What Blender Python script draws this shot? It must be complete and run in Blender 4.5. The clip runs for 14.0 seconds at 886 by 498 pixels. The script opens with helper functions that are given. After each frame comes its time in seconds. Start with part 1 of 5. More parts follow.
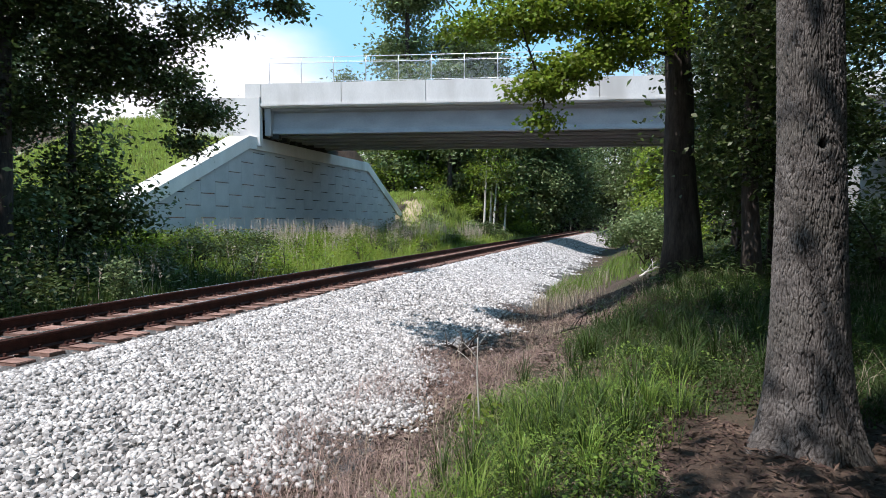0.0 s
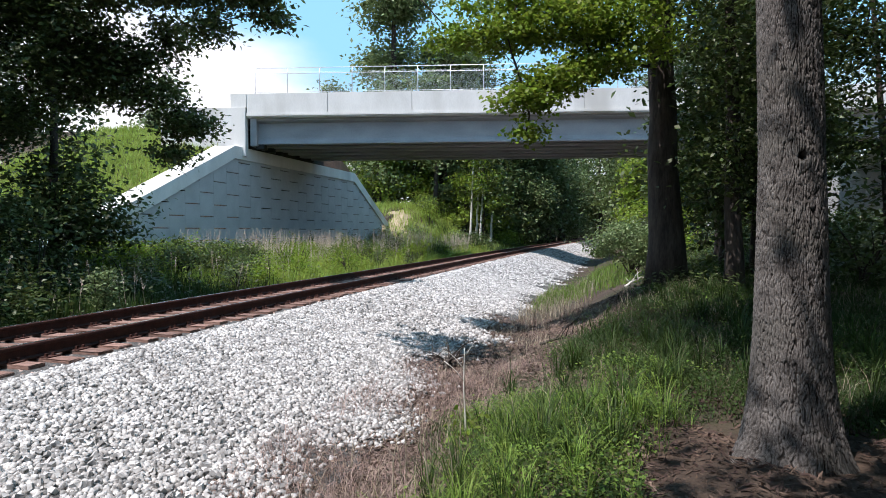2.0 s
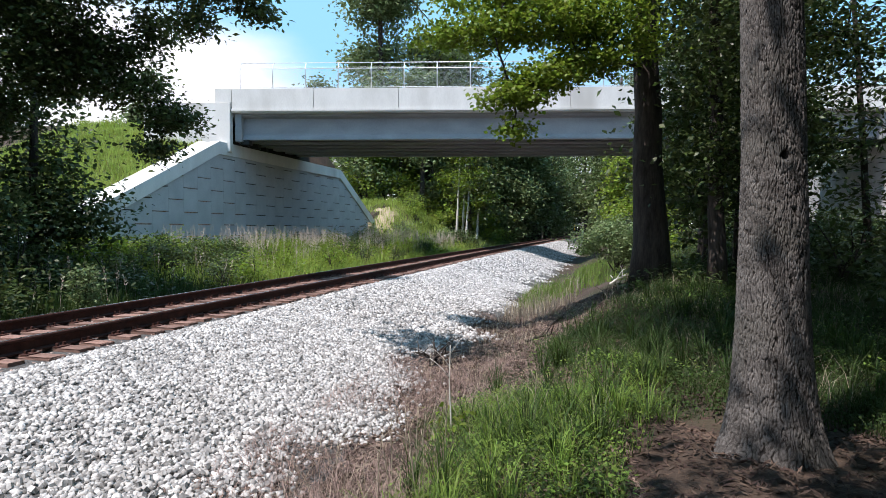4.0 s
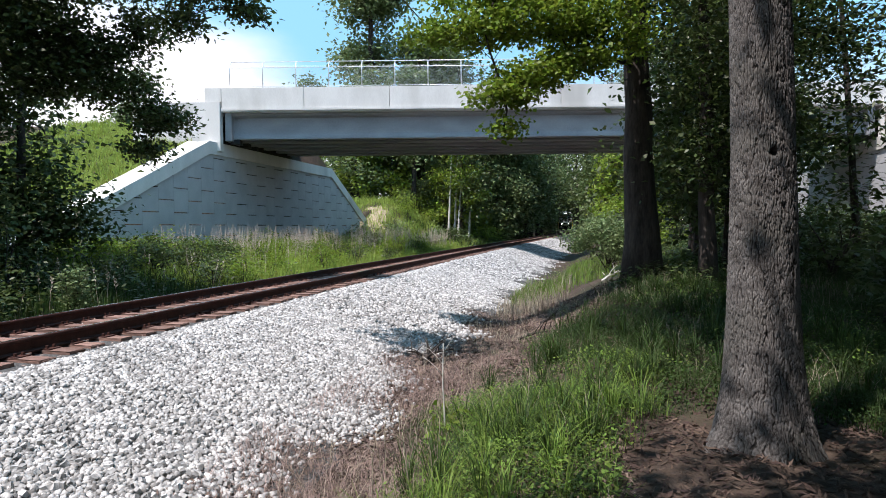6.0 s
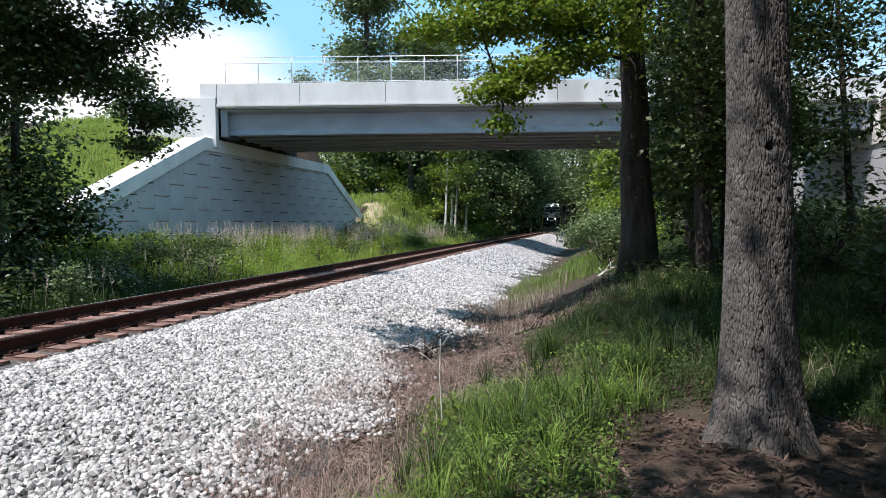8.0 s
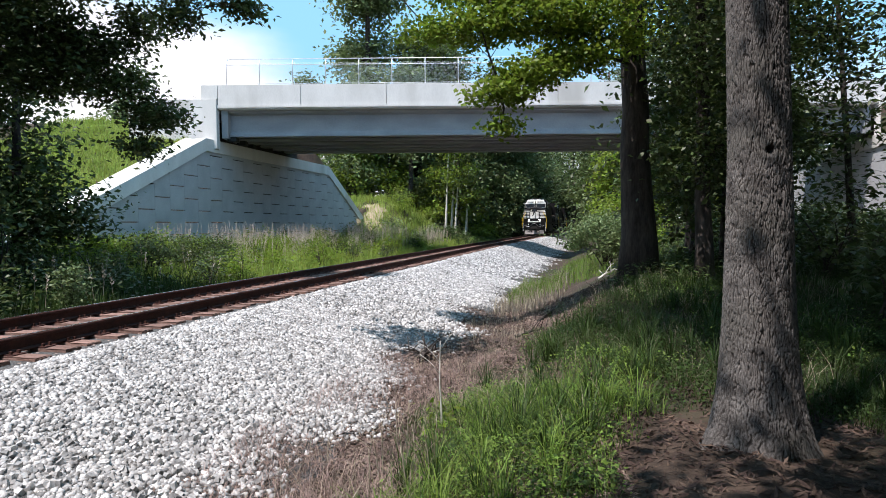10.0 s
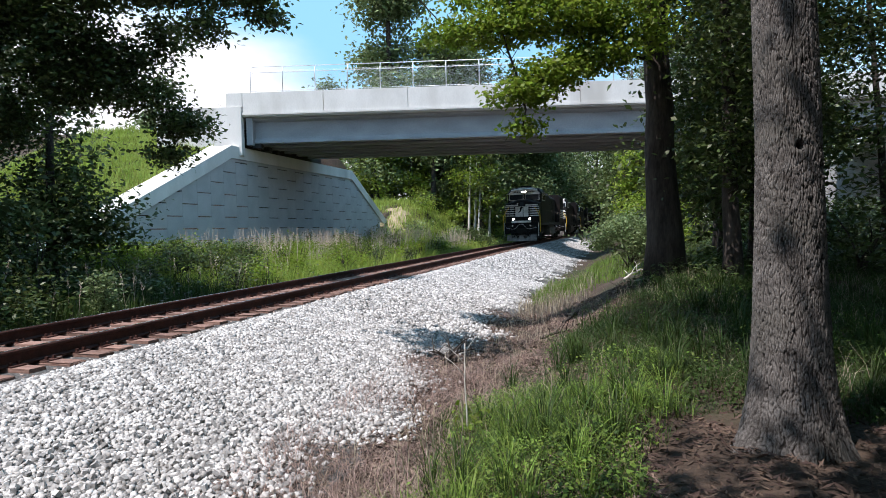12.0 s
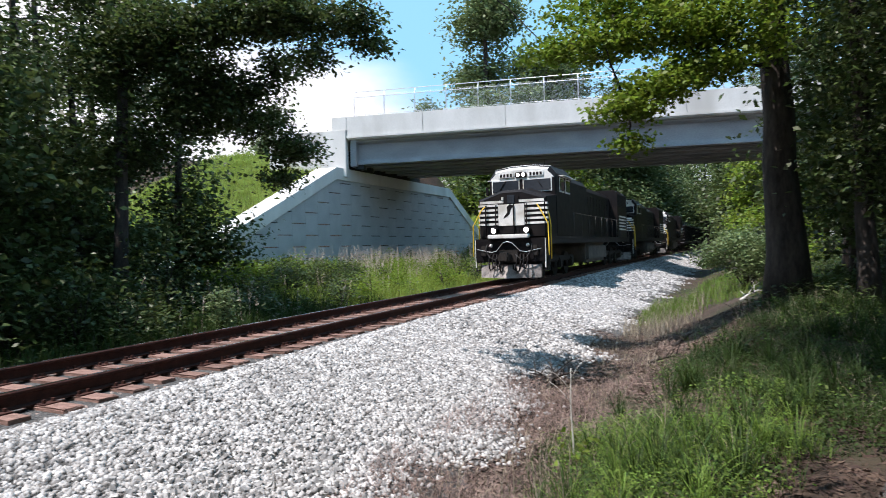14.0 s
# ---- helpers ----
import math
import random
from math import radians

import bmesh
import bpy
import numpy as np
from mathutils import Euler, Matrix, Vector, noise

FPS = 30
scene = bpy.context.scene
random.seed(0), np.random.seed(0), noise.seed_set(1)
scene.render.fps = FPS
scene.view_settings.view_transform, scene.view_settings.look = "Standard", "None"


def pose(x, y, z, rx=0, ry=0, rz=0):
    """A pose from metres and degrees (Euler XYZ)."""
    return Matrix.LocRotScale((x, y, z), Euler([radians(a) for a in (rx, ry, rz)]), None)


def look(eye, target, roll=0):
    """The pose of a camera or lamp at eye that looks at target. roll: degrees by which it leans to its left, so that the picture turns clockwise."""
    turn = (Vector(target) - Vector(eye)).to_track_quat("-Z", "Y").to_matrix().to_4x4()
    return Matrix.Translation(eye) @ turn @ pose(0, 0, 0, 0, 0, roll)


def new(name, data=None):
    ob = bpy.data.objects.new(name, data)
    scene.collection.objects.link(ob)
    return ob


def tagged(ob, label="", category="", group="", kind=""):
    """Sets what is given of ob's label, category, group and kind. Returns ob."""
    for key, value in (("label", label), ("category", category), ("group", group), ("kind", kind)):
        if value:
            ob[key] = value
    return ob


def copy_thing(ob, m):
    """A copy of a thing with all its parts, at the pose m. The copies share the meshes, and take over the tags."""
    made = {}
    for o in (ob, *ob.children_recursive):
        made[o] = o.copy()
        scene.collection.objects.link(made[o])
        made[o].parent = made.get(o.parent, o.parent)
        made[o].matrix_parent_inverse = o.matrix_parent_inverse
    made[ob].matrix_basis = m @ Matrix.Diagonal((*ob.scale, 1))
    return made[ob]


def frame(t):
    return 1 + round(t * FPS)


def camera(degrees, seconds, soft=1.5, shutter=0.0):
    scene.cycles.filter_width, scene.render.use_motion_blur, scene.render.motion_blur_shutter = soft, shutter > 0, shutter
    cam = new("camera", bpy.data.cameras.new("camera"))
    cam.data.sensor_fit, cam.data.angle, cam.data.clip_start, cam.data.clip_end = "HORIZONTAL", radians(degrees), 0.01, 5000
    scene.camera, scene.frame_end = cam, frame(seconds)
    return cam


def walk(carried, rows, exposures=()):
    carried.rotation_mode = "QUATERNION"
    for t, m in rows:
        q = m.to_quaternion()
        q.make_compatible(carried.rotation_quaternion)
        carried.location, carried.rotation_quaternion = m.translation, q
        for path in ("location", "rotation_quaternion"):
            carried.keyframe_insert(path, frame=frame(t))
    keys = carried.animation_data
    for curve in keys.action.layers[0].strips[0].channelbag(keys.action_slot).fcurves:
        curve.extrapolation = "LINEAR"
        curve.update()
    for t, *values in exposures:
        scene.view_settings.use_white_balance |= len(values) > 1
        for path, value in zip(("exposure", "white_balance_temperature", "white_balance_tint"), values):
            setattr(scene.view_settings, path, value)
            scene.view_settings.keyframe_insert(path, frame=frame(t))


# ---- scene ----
SECONDS = 14.0
EYE = (0.0, 0.0, 1.295)
cam = camera(73.3, SECONDS, soft=0.9, shutter=0.3)
# seconds, tilt, lean, turn of the hand-held camera; it stands on one spot of the bank
TURNS = (
    (0, 87.42, 0.28, 16.86), (0.5, 87.63, 0.07, 15.84), (1, 87.89, -0.72, 14.75), (1.5, 87.52, 0.27, 14.46),
    (2, 88.41, 0.29, 15.55), (2.8, 88.30, 0.2, 15.2), (3.7, 88.15, 0.1, 14.4), (4.5, 88.10, 0.10, 13.99), (5, 87.68, 0.39, 13.61), (5.5, 87.79, 0.37, 13.02),
    (6, 87.97, 0.51, 13.46), (6.5, 87.27, 0.42, 13.51), (7, 87.38, 0.54, 13.61), (7.5, 87.83, 0.53, 13.10),
    (8, 87.57, 0.65, 13.14), (9.2, 87.7, 0.5, 13.1), (10.5, 87.87, 0.37, 13.39), (11, 88.27, 0.62, 14.61), (11.5, 87.80, 1.20, 15.04),
    (12, 88.02, 1.33, 15.39), (12.5, 88.49, 1.28, 15.58), (13, 88.71, 1.40, 16.57), (13.5, 89.23, 1.22, 19.19),
    (14, 89.83, 1.59, 24.69))


def eye_at(t):
    k = min(1.0, max(0.0, (t - 12.5) / 1.5))
    return EYE[0] - 0.07 * k, EYE[1], EYE[2] + 0.06 * k


walk(cam, [(t, pose(*eye_at(t), a, b, c)) for t, a, b, c in TURNS], exposures=((0, 0.47, 6500, 19), (14, 0.45, 6500, 19)))

# ---- sky and sun ----
SUN = Vector((-0.33, -0.37, 1.0)).normalized()
world = bpy.data.worlds.new("sky")
scene.world = world
world.use_nodes = True
wn, wl = world.node_tree.nodes, world.node_tree.links
wn.clear()
sky = wn.new("ShaderNodeTexSky")
sky.sky_type = "NISHITA"
sky.sun_disc = False
sky.sun_elevation = math.asin(SUN.z)
sky.sun_rotation = math.atan2(SUN.x, SUN.y)
sky.air_density, sky.dust_density, sky.ozone_density = 1.0, 1.2, 1.0
coord = wn.new("ShaderNodeTexCoord")
cloud = wn.new("ShaderNodeTexNoise")
cloud.inputs["Scale"].default_value, cloud.inputs["Detail"].default_value = 2.2, 7
stretch = wn.new("ShaderNodeMapping")
stretch.inputs["Scale"].default_value = (1, 1, 2.2)
stretch.inputs["Location"].default_value = (0.35, 0.1, 0.0)
bank_slope = wn.new("ShaderNodeVectorMath")
bank_slope.operation = "DOT_PRODUCT"
bank_slope.inputs[1].default_value = (-1.0, 0.0, -1.6)
billow = wn.new("ShaderNodeMath")
billow.operation = "MULTIPLY_ADD"
billow.inputs[1].default_value = 0.42
ramp = wn.new("ShaderNodeMapRange")
ramp.interpolation_type = "SMOOTHSTEP"
ramp.inputs["From Min"].default_value, ramp.inputs["From Max"].default_value = 0.22, 0.42
mixc = wn.new("ShaderNodeMix")
mixc.data_type = "RGBA"
mixc.inputs["B"].default_value = (8.5, 8.7, 9.0, 1)
back = wn.new("ShaderNodeBackground")
back.inputs["Strength"].default_value = 0.118
wout = wn.new("ShaderNodeOutputWorld")
wl.new(coord.outputs["Generated"], stretch.inputs["Vector"])
wl.new(stretch.outputs["Vector"], cloud.inputs["Vector"])
wl.new(coord.outputs["Generated"], bank_slope.inputs[0])
wl.new(cloud.outputs["Fac"], billow.inputs[0])
wl.new(bank_slope.outputs["Value"], billow.inputs[2])
wl.new(billow.outputs[0], ramp.inputs["Value"])
low = wn.new("ShaderNodeSeparateXYZ")
haze = wn.new("ShaderNodeMapRange")
haze.inputs["From Min"].default_value, haze.inputs["From Max"].default_value = 0.25, 0.04
thick = wn.new("ShaderNodeMath")
thick.operation = "MAXIMUM"
wl.new(coord.outputs["Generated"], low.inputs["Vector"])
wl.new(low.outputs["Z"], haze.inputs["Value"])
wl.new(ramp.outputs["Result"], thick.inputs[0])
wl.new(haze.outputs["Result"], thick.inputs[1])
wl.new(thick.outputs[0], mixc.inputs["Factor"])
veil = wn.new("ShaderNodeMix")
veil.data_type = "RGBA"
veil.inputs["Factor"].default_value = 0.85
veil.inputs["B"].default_value = (2.3, 5.4, 7.8, 1)
wl.new(sky.outputs["Color"], veil.inputs["A"])
wl.new(veil.outputs["Result"], mixc.inputs["A"])
wl.new(mixc.outputs["Result"], back.inputs["Color"])
wl.new(back.outputs["Background"], wout.inputs["Surface"])
sun = new("sun", bpy.data.lights.new("sun", "SUN"))
sun.data.energy, sun.data.angle, sun.data.color = 5.4, radians(0.53), (1.0, 0.965, 0.90)
sun.matrix_world = look(SUN * 60, (0, 0, 0))


# ---- materials ----
def material(name, dark, light, scale=8.0, rough=0.8, bump=0.3, metal=0.0, grain=60.0, stretch=(1, 1, 1), third=None, big=1.2,
             translucent=0.0, by_piece=0.0, by_island=0.0, distance=0.02, spec=0.3):
    """A surface with two colours mixed at two scales, fine relief and rough patches."""
    m = bpy.data.materials.new(name)
    m.use_nodes = True
    n, l = m.node_tree.nodes, m.node_tree.links
    p = n["Principled BSDF"]
    tc = n.new("ShaderNodeTexCoord")
    mp = n.new("ShaderNodeMapping")
    mp.inputs["Scale"].default_value = stretch
    l.new(tc.outputs["Object"], mp.inputs["Vector"])
    a = n.new("ShaderNodeTexNoise")
    a.inputs["Scale"].default_value, a.inputs["Detail"].default_value = scale, 6
    b = n.new("ShaderNodeTexNoise")
    b.inputs["Scale"].default_value, b.inputs["Detail"].default_value = grain, 4
    c = n.new("ShaderNodeTexNoise")
    c.inputs["Scale"].default_value, c.inputs["Detail"].default_value = big, 3
    for t in (a, b, c):
        l.new(mp.outputs["Vector"], t.inputs["Vector"])
    mix = n.new("ShaderNodeMath")
    mix.operation = "MULTIPLY_ADD"
    l.new(a.outputs["Fac"], mix.inputs[0])
    mix.inputs[1].default_value = 0.6
    half = n.new("ShaderNodeMath")
    half.operation = "MULTIPLY"
    l.new(b.outputs["Fac"], half.inputs[0])
    half.inputs[1].default_value = 0.4
    l.new(half.outputs[0], mix.inputs[2])
    r = n.new("ShaderNodeValToRGB")
    e = r.color_ramp.elements
    e[0].position, e[1].position = 0.36, 0.64
    e[0].color, e[1].color = (*dark, 1), (*light, 1)
    l.new(mix.outputs[0], r.inputs["Fac"])
    col = r.outputs["Color"]
    if third:
        rr = n.new("ShaderNodeValToRGB")
        rr.color_ramp.elements[0].position, rr.color_ramp.elements[1].position = 0.5, 0.68
        l.new(c.outputs["Fac"], rr.inputs["Fac"])
        mm = n.new("ShaderNodeMix")
        mm.data_type = "RGBA"
        l.new(rr.outputs["Color"], mm.inputs["Factor"])
        l.new(col, mm.inputs["A"])
        mm.inputs["B"].default_value = (*third, 1)
        col = mm.outputs["Result"]
    for amount, source in ((by_piece, "ShaderNodeObjectInfo"), (by_island, "ShaderNodeNewGeometry")):
        if amount:
            g = n.new(source)
            hs = n.new("ShaderNodeHueSaturation")
            vr = n.new("ShaderNodeMapRange")
            l.new(g.outputs["Random" if source == "ShaderNodeObjectInfo" else "Random Per Island"], vr.inputs["Value"])
            vr.inputs["To Min"].default_value, vr.inputs["To Max"].default_value = 1 - amount, 1 + amount
            l.new(vr.outputs["Result"], hs.inputs["Value"])
            if translucent:
                hr = n.new("ShaderNodeMapRange")
                l.new(g.outputs["Random Per Island"], hr.inputs["Value"])
                hr.inputs["To Min"].default_value, hr.inputs["To Max"].default_value = 0.48, 0.515
                l.new(hr.outputs["Result"], hs.inputs["Hue"])
            l.new(col, hs.inputs["Color"])
            col = hs.outputs["Color"]
    l.new(col, p.inputs["Base Color"])
    p.inputs["Metallic"].default_value = metal
    p.inputs["Specular IOR Level"].default_value = spec
    rv = n.new("ShaderNodeMapRange")
    l.new(a.outputs["Fac"], rv.inputs["Value"])
    rv.inputs["To Min"].default_value, rv.inputs["To Max"].default_value = max(0.02, rough - 0.12), min(1, rough + 0.12)
    l.new(rv.outputs["Result"], p.inputs["Roughness"])
    if bump:
        bn = n.new("ShaderNodeBump")
        bn.inputs["Strength"].default_value, bn.inputs["Distance"].default_value = bump, distance
        l.new(mix.outputs[0], bn.inputs["Height"])
        l.new(bn.outputs["Normal"], p.inputs["Normal"])
    if translucent:
        tr = n.new("ShaderNodeBsdfTranslucent")
        l.new(col, tr.inputs["Color"])
        ms = n.new("ShaderNodeMixShader")
        ms.inputs["Fac"].default_value = translucent
        l.new(p.outputs["BSDF"], ms.inputs[1])
        l.new(tr.outputs["BSDF"], ms.inputs[2])
        l.new(ms.outputs["Shader"], n["Material Output"].inputs["Surface"])
    return m


def glow(name, colour, strength):
    m = bpy.data.materials.new(name)
    m.use_nodes = True
    p = m.node_tree.nodes["Principled BSDF"]
    p.inputs["Base Color"].default_value = (0.9, 0.9, 0.85, 1)
    p.inputs["Emission Color"].default_value = (*colour, 1)
    p.inputs["Emission Strength"].default_value = strength
    return m


def wire_netting(name):
    """Woven wire: thin strands in two diagonals, open between them."""
    m = bpy.data.materials.new(name)
    m.use_nodes = True
    n, l = m.node_tree.nodes, m.node_tree.links
    p = n["Principled BSDF"]
    p.inputs["Base Color"].default_value, p.inputs["Metallic"].default_value, p.inputs["Roughness"].default_value = (0.62, 0.64, 0.66, 1), 0.6, 0.45
    tc = n.new("ShaderNodeTexCoord")
    best = None
    for turn in (45, -45):
        mp = n.new("ShaderNodeMapping")
        mp.inputs["Rotation"].default_value = (0, radians(turn), 0)
        w = n.new("ShaderNodeTexWave")
        w.inputs["Scale"].default_value = 6.2
        l.new(tc.outputs["Object"], mp.inputs["Vector"])
        l.new(mp.outputs["Vector"], w.inputs["Vector"])
        g = n.new("ShaderNodeMath")
        g.operation = "GREATER_THAN"
        g.inputs[1].default_value = 0.992
        l.new(w.outputs["Fac"], g.inputs[0])
        if best:
            mx = n.new("ShaderNodeMath")
            mx.operation = "MAXIMUM"
            l.new(best, mx.inputs[0])
            l.new(g.outputs[0], mx.inputs[1])
            best = mx.outputs[0]
        else:
            best = g.outputs[0]
    t = n.new("ShaderNodeBsdfTransparent")
    ms = n.new("ShaderNodeMixShader")
    l.new(best, ms.inputs["Fac"])
    l.new(t.outputs["BSDF"], ms.inputs[1])
    l.new(p.outputs["BSDF"], ms.inputs[2])
    l.new(ms.outputs["Shader"], n["Material Output"].inputs["Surface"])
    return m


EARTH = material("earth", (0.025, 0.017, 0.012), (0.075, 0.052, 0.038), 3.0, 0.95, 0.8, grain=30, third=(0.03, 0.033, 0.014), big=0.5, distance=0.04)
# bed under the loose stones, coloured dark as the shadow in their gaps
BALLAST = material("ballast", (0.02, 0.019, 0.018), (0.15, 0.147, 0.142), 26.0, 0.9, 1.0, grain=55, big=0.6, distance=0.05)
STONE = material("crushed_stone", (0.21, 0.205, 0.20), (0.48, 0.475, 0.465), 6.0, 0.85, 0.4, grain=40, by_island=0.55)
STONE_RUST = material("rust_stained_stone", (0.22, 0.155, 0.13), (0.46, 0.37, 0.33), 5.0, 0.9, 0.4, grain=40, by_island=0.4)
STONE_PIECE = material("crushed_stone_piece", (0.22, 0.215, 0.21), (0.44, 0.435, 0.425), 6.0, 0.85, 0.4, grain=40, by_piece=0.45)
TIE = material("weathered_tie", (0.10, 0.055, 0.042), (0.30, 0.185, 0.15), 5.0, 0.9, 0.6, grain=30, stretch=(1, 9, 9), by_piece=0.2)
RUST = material("rusted_steel", (0.035, 0.013, 0.010), (0.085, 0.032, 0.022), 9.0, 0.75, 0.3, metal=0.2, grain=70)
POLISH = material("polished_rail", (0.45, 0.45, 0.47), (0.7, 0.7, 0.72), 4.0, 0.25, 0.05, metal=1.0, grain=60)
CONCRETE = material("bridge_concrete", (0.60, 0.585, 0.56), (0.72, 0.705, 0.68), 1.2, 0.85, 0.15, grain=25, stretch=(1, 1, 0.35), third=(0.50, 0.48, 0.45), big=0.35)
# bridge concrete, darkened and cooled for the shade under the deck
GIRDER = material("shaded_girder_concrete", (0.25, 0.255, 0.27), (0.38, 0.385, 0.40), 0.9, 0.7, 0.1, grain=20, stretch=(0.5, 1, 1))
PANEL = material("wall_panel_concrete", (0.36, 0.368, 0.38), (0.46, 0.468, 0.48), 1.0, 0.85, 0.15, grain=22, by_piece=0.02)
JOINT = material("joint_filler", (0.03, 0.03, 0.032), (0.06, 0.06, 0.06), 4.0, 0.95, 0.2)
GALV = material("galvanised_steel", (0.5, 0.52, 0.54), (0.68, 0.7, 0.72), 8.0, 0.45, 0.05, metal=0.7)
NETTING = wire_netting("chain_link")


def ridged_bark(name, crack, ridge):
    """Grey plates of bark whose hollows take the crack colour, deepened to suggest shade."""
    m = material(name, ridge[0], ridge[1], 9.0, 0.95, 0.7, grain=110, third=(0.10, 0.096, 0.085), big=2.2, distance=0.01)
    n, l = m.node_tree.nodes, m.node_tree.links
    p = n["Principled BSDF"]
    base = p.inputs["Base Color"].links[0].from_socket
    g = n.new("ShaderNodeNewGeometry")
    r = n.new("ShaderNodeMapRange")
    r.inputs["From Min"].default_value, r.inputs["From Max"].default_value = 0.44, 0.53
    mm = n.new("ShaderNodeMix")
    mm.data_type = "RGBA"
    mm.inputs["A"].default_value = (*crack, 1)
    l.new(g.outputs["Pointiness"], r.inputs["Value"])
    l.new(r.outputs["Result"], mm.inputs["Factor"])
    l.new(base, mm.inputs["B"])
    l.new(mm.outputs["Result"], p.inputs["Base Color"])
    return m


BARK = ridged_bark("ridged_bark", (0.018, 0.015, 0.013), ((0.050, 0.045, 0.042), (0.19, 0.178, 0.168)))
FURROW = material("shaded_furrow", (0.012, 0.010, 0.009), (0.038, 0.032, 0.028), 9.0, 0.95, 0.5, grain=90)
BARK_DARK = material("dark_bark", (0.020, 0.016, 0.014), (0.075, 0.062, 0.054), 7.0, 0.95, 0.8, grain=30, stretch=(1, 1, 0.25))
BARK_PALE = material("pale_bark", (0.38, 0.36, 0.33), (0.62, 0.6, 0.56), 4.0, 0.9, 0.3, grain=20, stretch=(1, 1, 0.4))
# leaf copies: LEAF darkened for shade, the brighter ones coloured as sunlit
LEAF = material("shaded_leaves", (0.036, 0.058, 0.016), (0.085, 0.120, 0.034), 0.6, 0.47, 0, translucent=0.38, by_island=0.4, spec=0.4)
LEAF_BRIGHT = material("sunlit_leaves", (0.11, 0.175, 0.016), (0.20, 0.28, 0.036), 0.8, 0.5, 0, translucent=0.5, by_island=0.3)
LEAF_SUN = material("bright_sunlit_leaves", (0.14, 0.215, 0.024), (0.26, 0.35, 0.055), 0.8, 0.5, 0, translucent=0.45, by_island=0.3)
LEAF_PALE = material("pale_leaves", (0.09, 0.135, 0.050), (0.18, 0.24, 0.10), 0.5, 0.5, 0, translucent=0.3, by_island=0.3)
# one grass in three copies, with shade or sun put into the colour
GRASS = material("shaded_grass", (0.022, 0.048, 0.010), (0.055, 0.094, 0.021), 0.9, 0.6, 0, translucent=0.4, by_island=0.35)
GRASS_MID = material("half_lit_grass", (0.09, 0.16, 0.025), (0.19, 0.29, 0.055), 0.9, 0.6, 0, translucent=0.4, by_island=0.3)
GRASS_LIT = material("sunlit_grass", (0.22, 0.31, 0.045), (0.36, 0.45, 0.11), 0.7, 0.6, 0, translucent=0.45, by_island=0.3)
# dead leaves as in LITTER, darkened for the shade round the oak
LITTER_SHADE = material("shaded_dead_leaves", (0.032, 0.021, 0.016), (0.115, 0.077, 0.060), 3.0, 0.9, 0, translucent=0.1, by_island=0.45)
STRAW = material("dry_stems", (0.24, 0.20, 0.14), (0.44, 0.39, 0.31), 2.0, 0.9, 0, translucent=0.2, by_island=0.3)
DRY_BRUSH = material("dry_brush", (0.15, 0.10, 0.085), (0.36, 0.27, 0.24), 2.0, 0.9, 0, by_island=0.3)
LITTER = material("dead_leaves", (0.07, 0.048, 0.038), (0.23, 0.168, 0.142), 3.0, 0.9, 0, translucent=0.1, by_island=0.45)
BLACK = material("black_paint", (0.006, 0.005, 0.006), (0.012, 0.010, 0.010), 3.0, 0.55, 0.04, grain=40, third=(0.020, 0.015, 0.013), big=0.8, spec=0.14)
GRIME = material("sooty_steel", (0.010, 0.009, 0.008), (0.032, 0.026, 0.022), 4.0, 0.8, 0.3, grain=40)
WHITE = material("white_paint", (0.62, 0.61, 0.58), (0.82, 0.81, 0.78), 3.0, 0.5, 0.05, grain=30, third=(0.5, 0.47, 0.42), big=1.5)
PLOUGH = material("scuffed_plough", (0.10, 0.09, 0.085), (0.36, 0.33, 0.31), 4.0, 0.7, 0.2, grain=25)
DUSTY = material("dusty_tank", (0.05, 0.045, 0.04), (0.13, 0.115, 0.10), 2.0, 0.85, 0.1, grain=30)
YELLOW = material("yellow_paint", (0.62, 0.40, 0.03), (0.8, 0.55, 0.06), 5.0, 0.5, 0.05)
GLASS = material("cab_glass", (0.02, 0.025, 0.03), (0.035, 0.04, 0.05), 2.0, 0.15, 0, spec=0.35)
RUBBER = material("rubber_hose", (0.015, 0.015, 0.015), (0.03, 0.03, 0.03), 8.0, 0.7, 0.1)
COAL = material("coal", (0.010, 0.010, 0.011), (0.035, 0.034, 0.034), 9.0, 0.8, 1.0, distance=0.08)
LAMP = glow("lit_lamp", (1.0, 0.93, 0.78), 9.0)
SAND = material("sandy_soil", (0.24, 0.19, 0.115), (0.38, 0.31, 0.21), 2.0, 0.95, 0.5, grain=20)
PLUME = material("seed_plumes", (0.34, 0.28, 0.23), (0.58, 0.50, 0.43), 2.0, 0.9, 0, translucent=0.35, by_island=0.2)


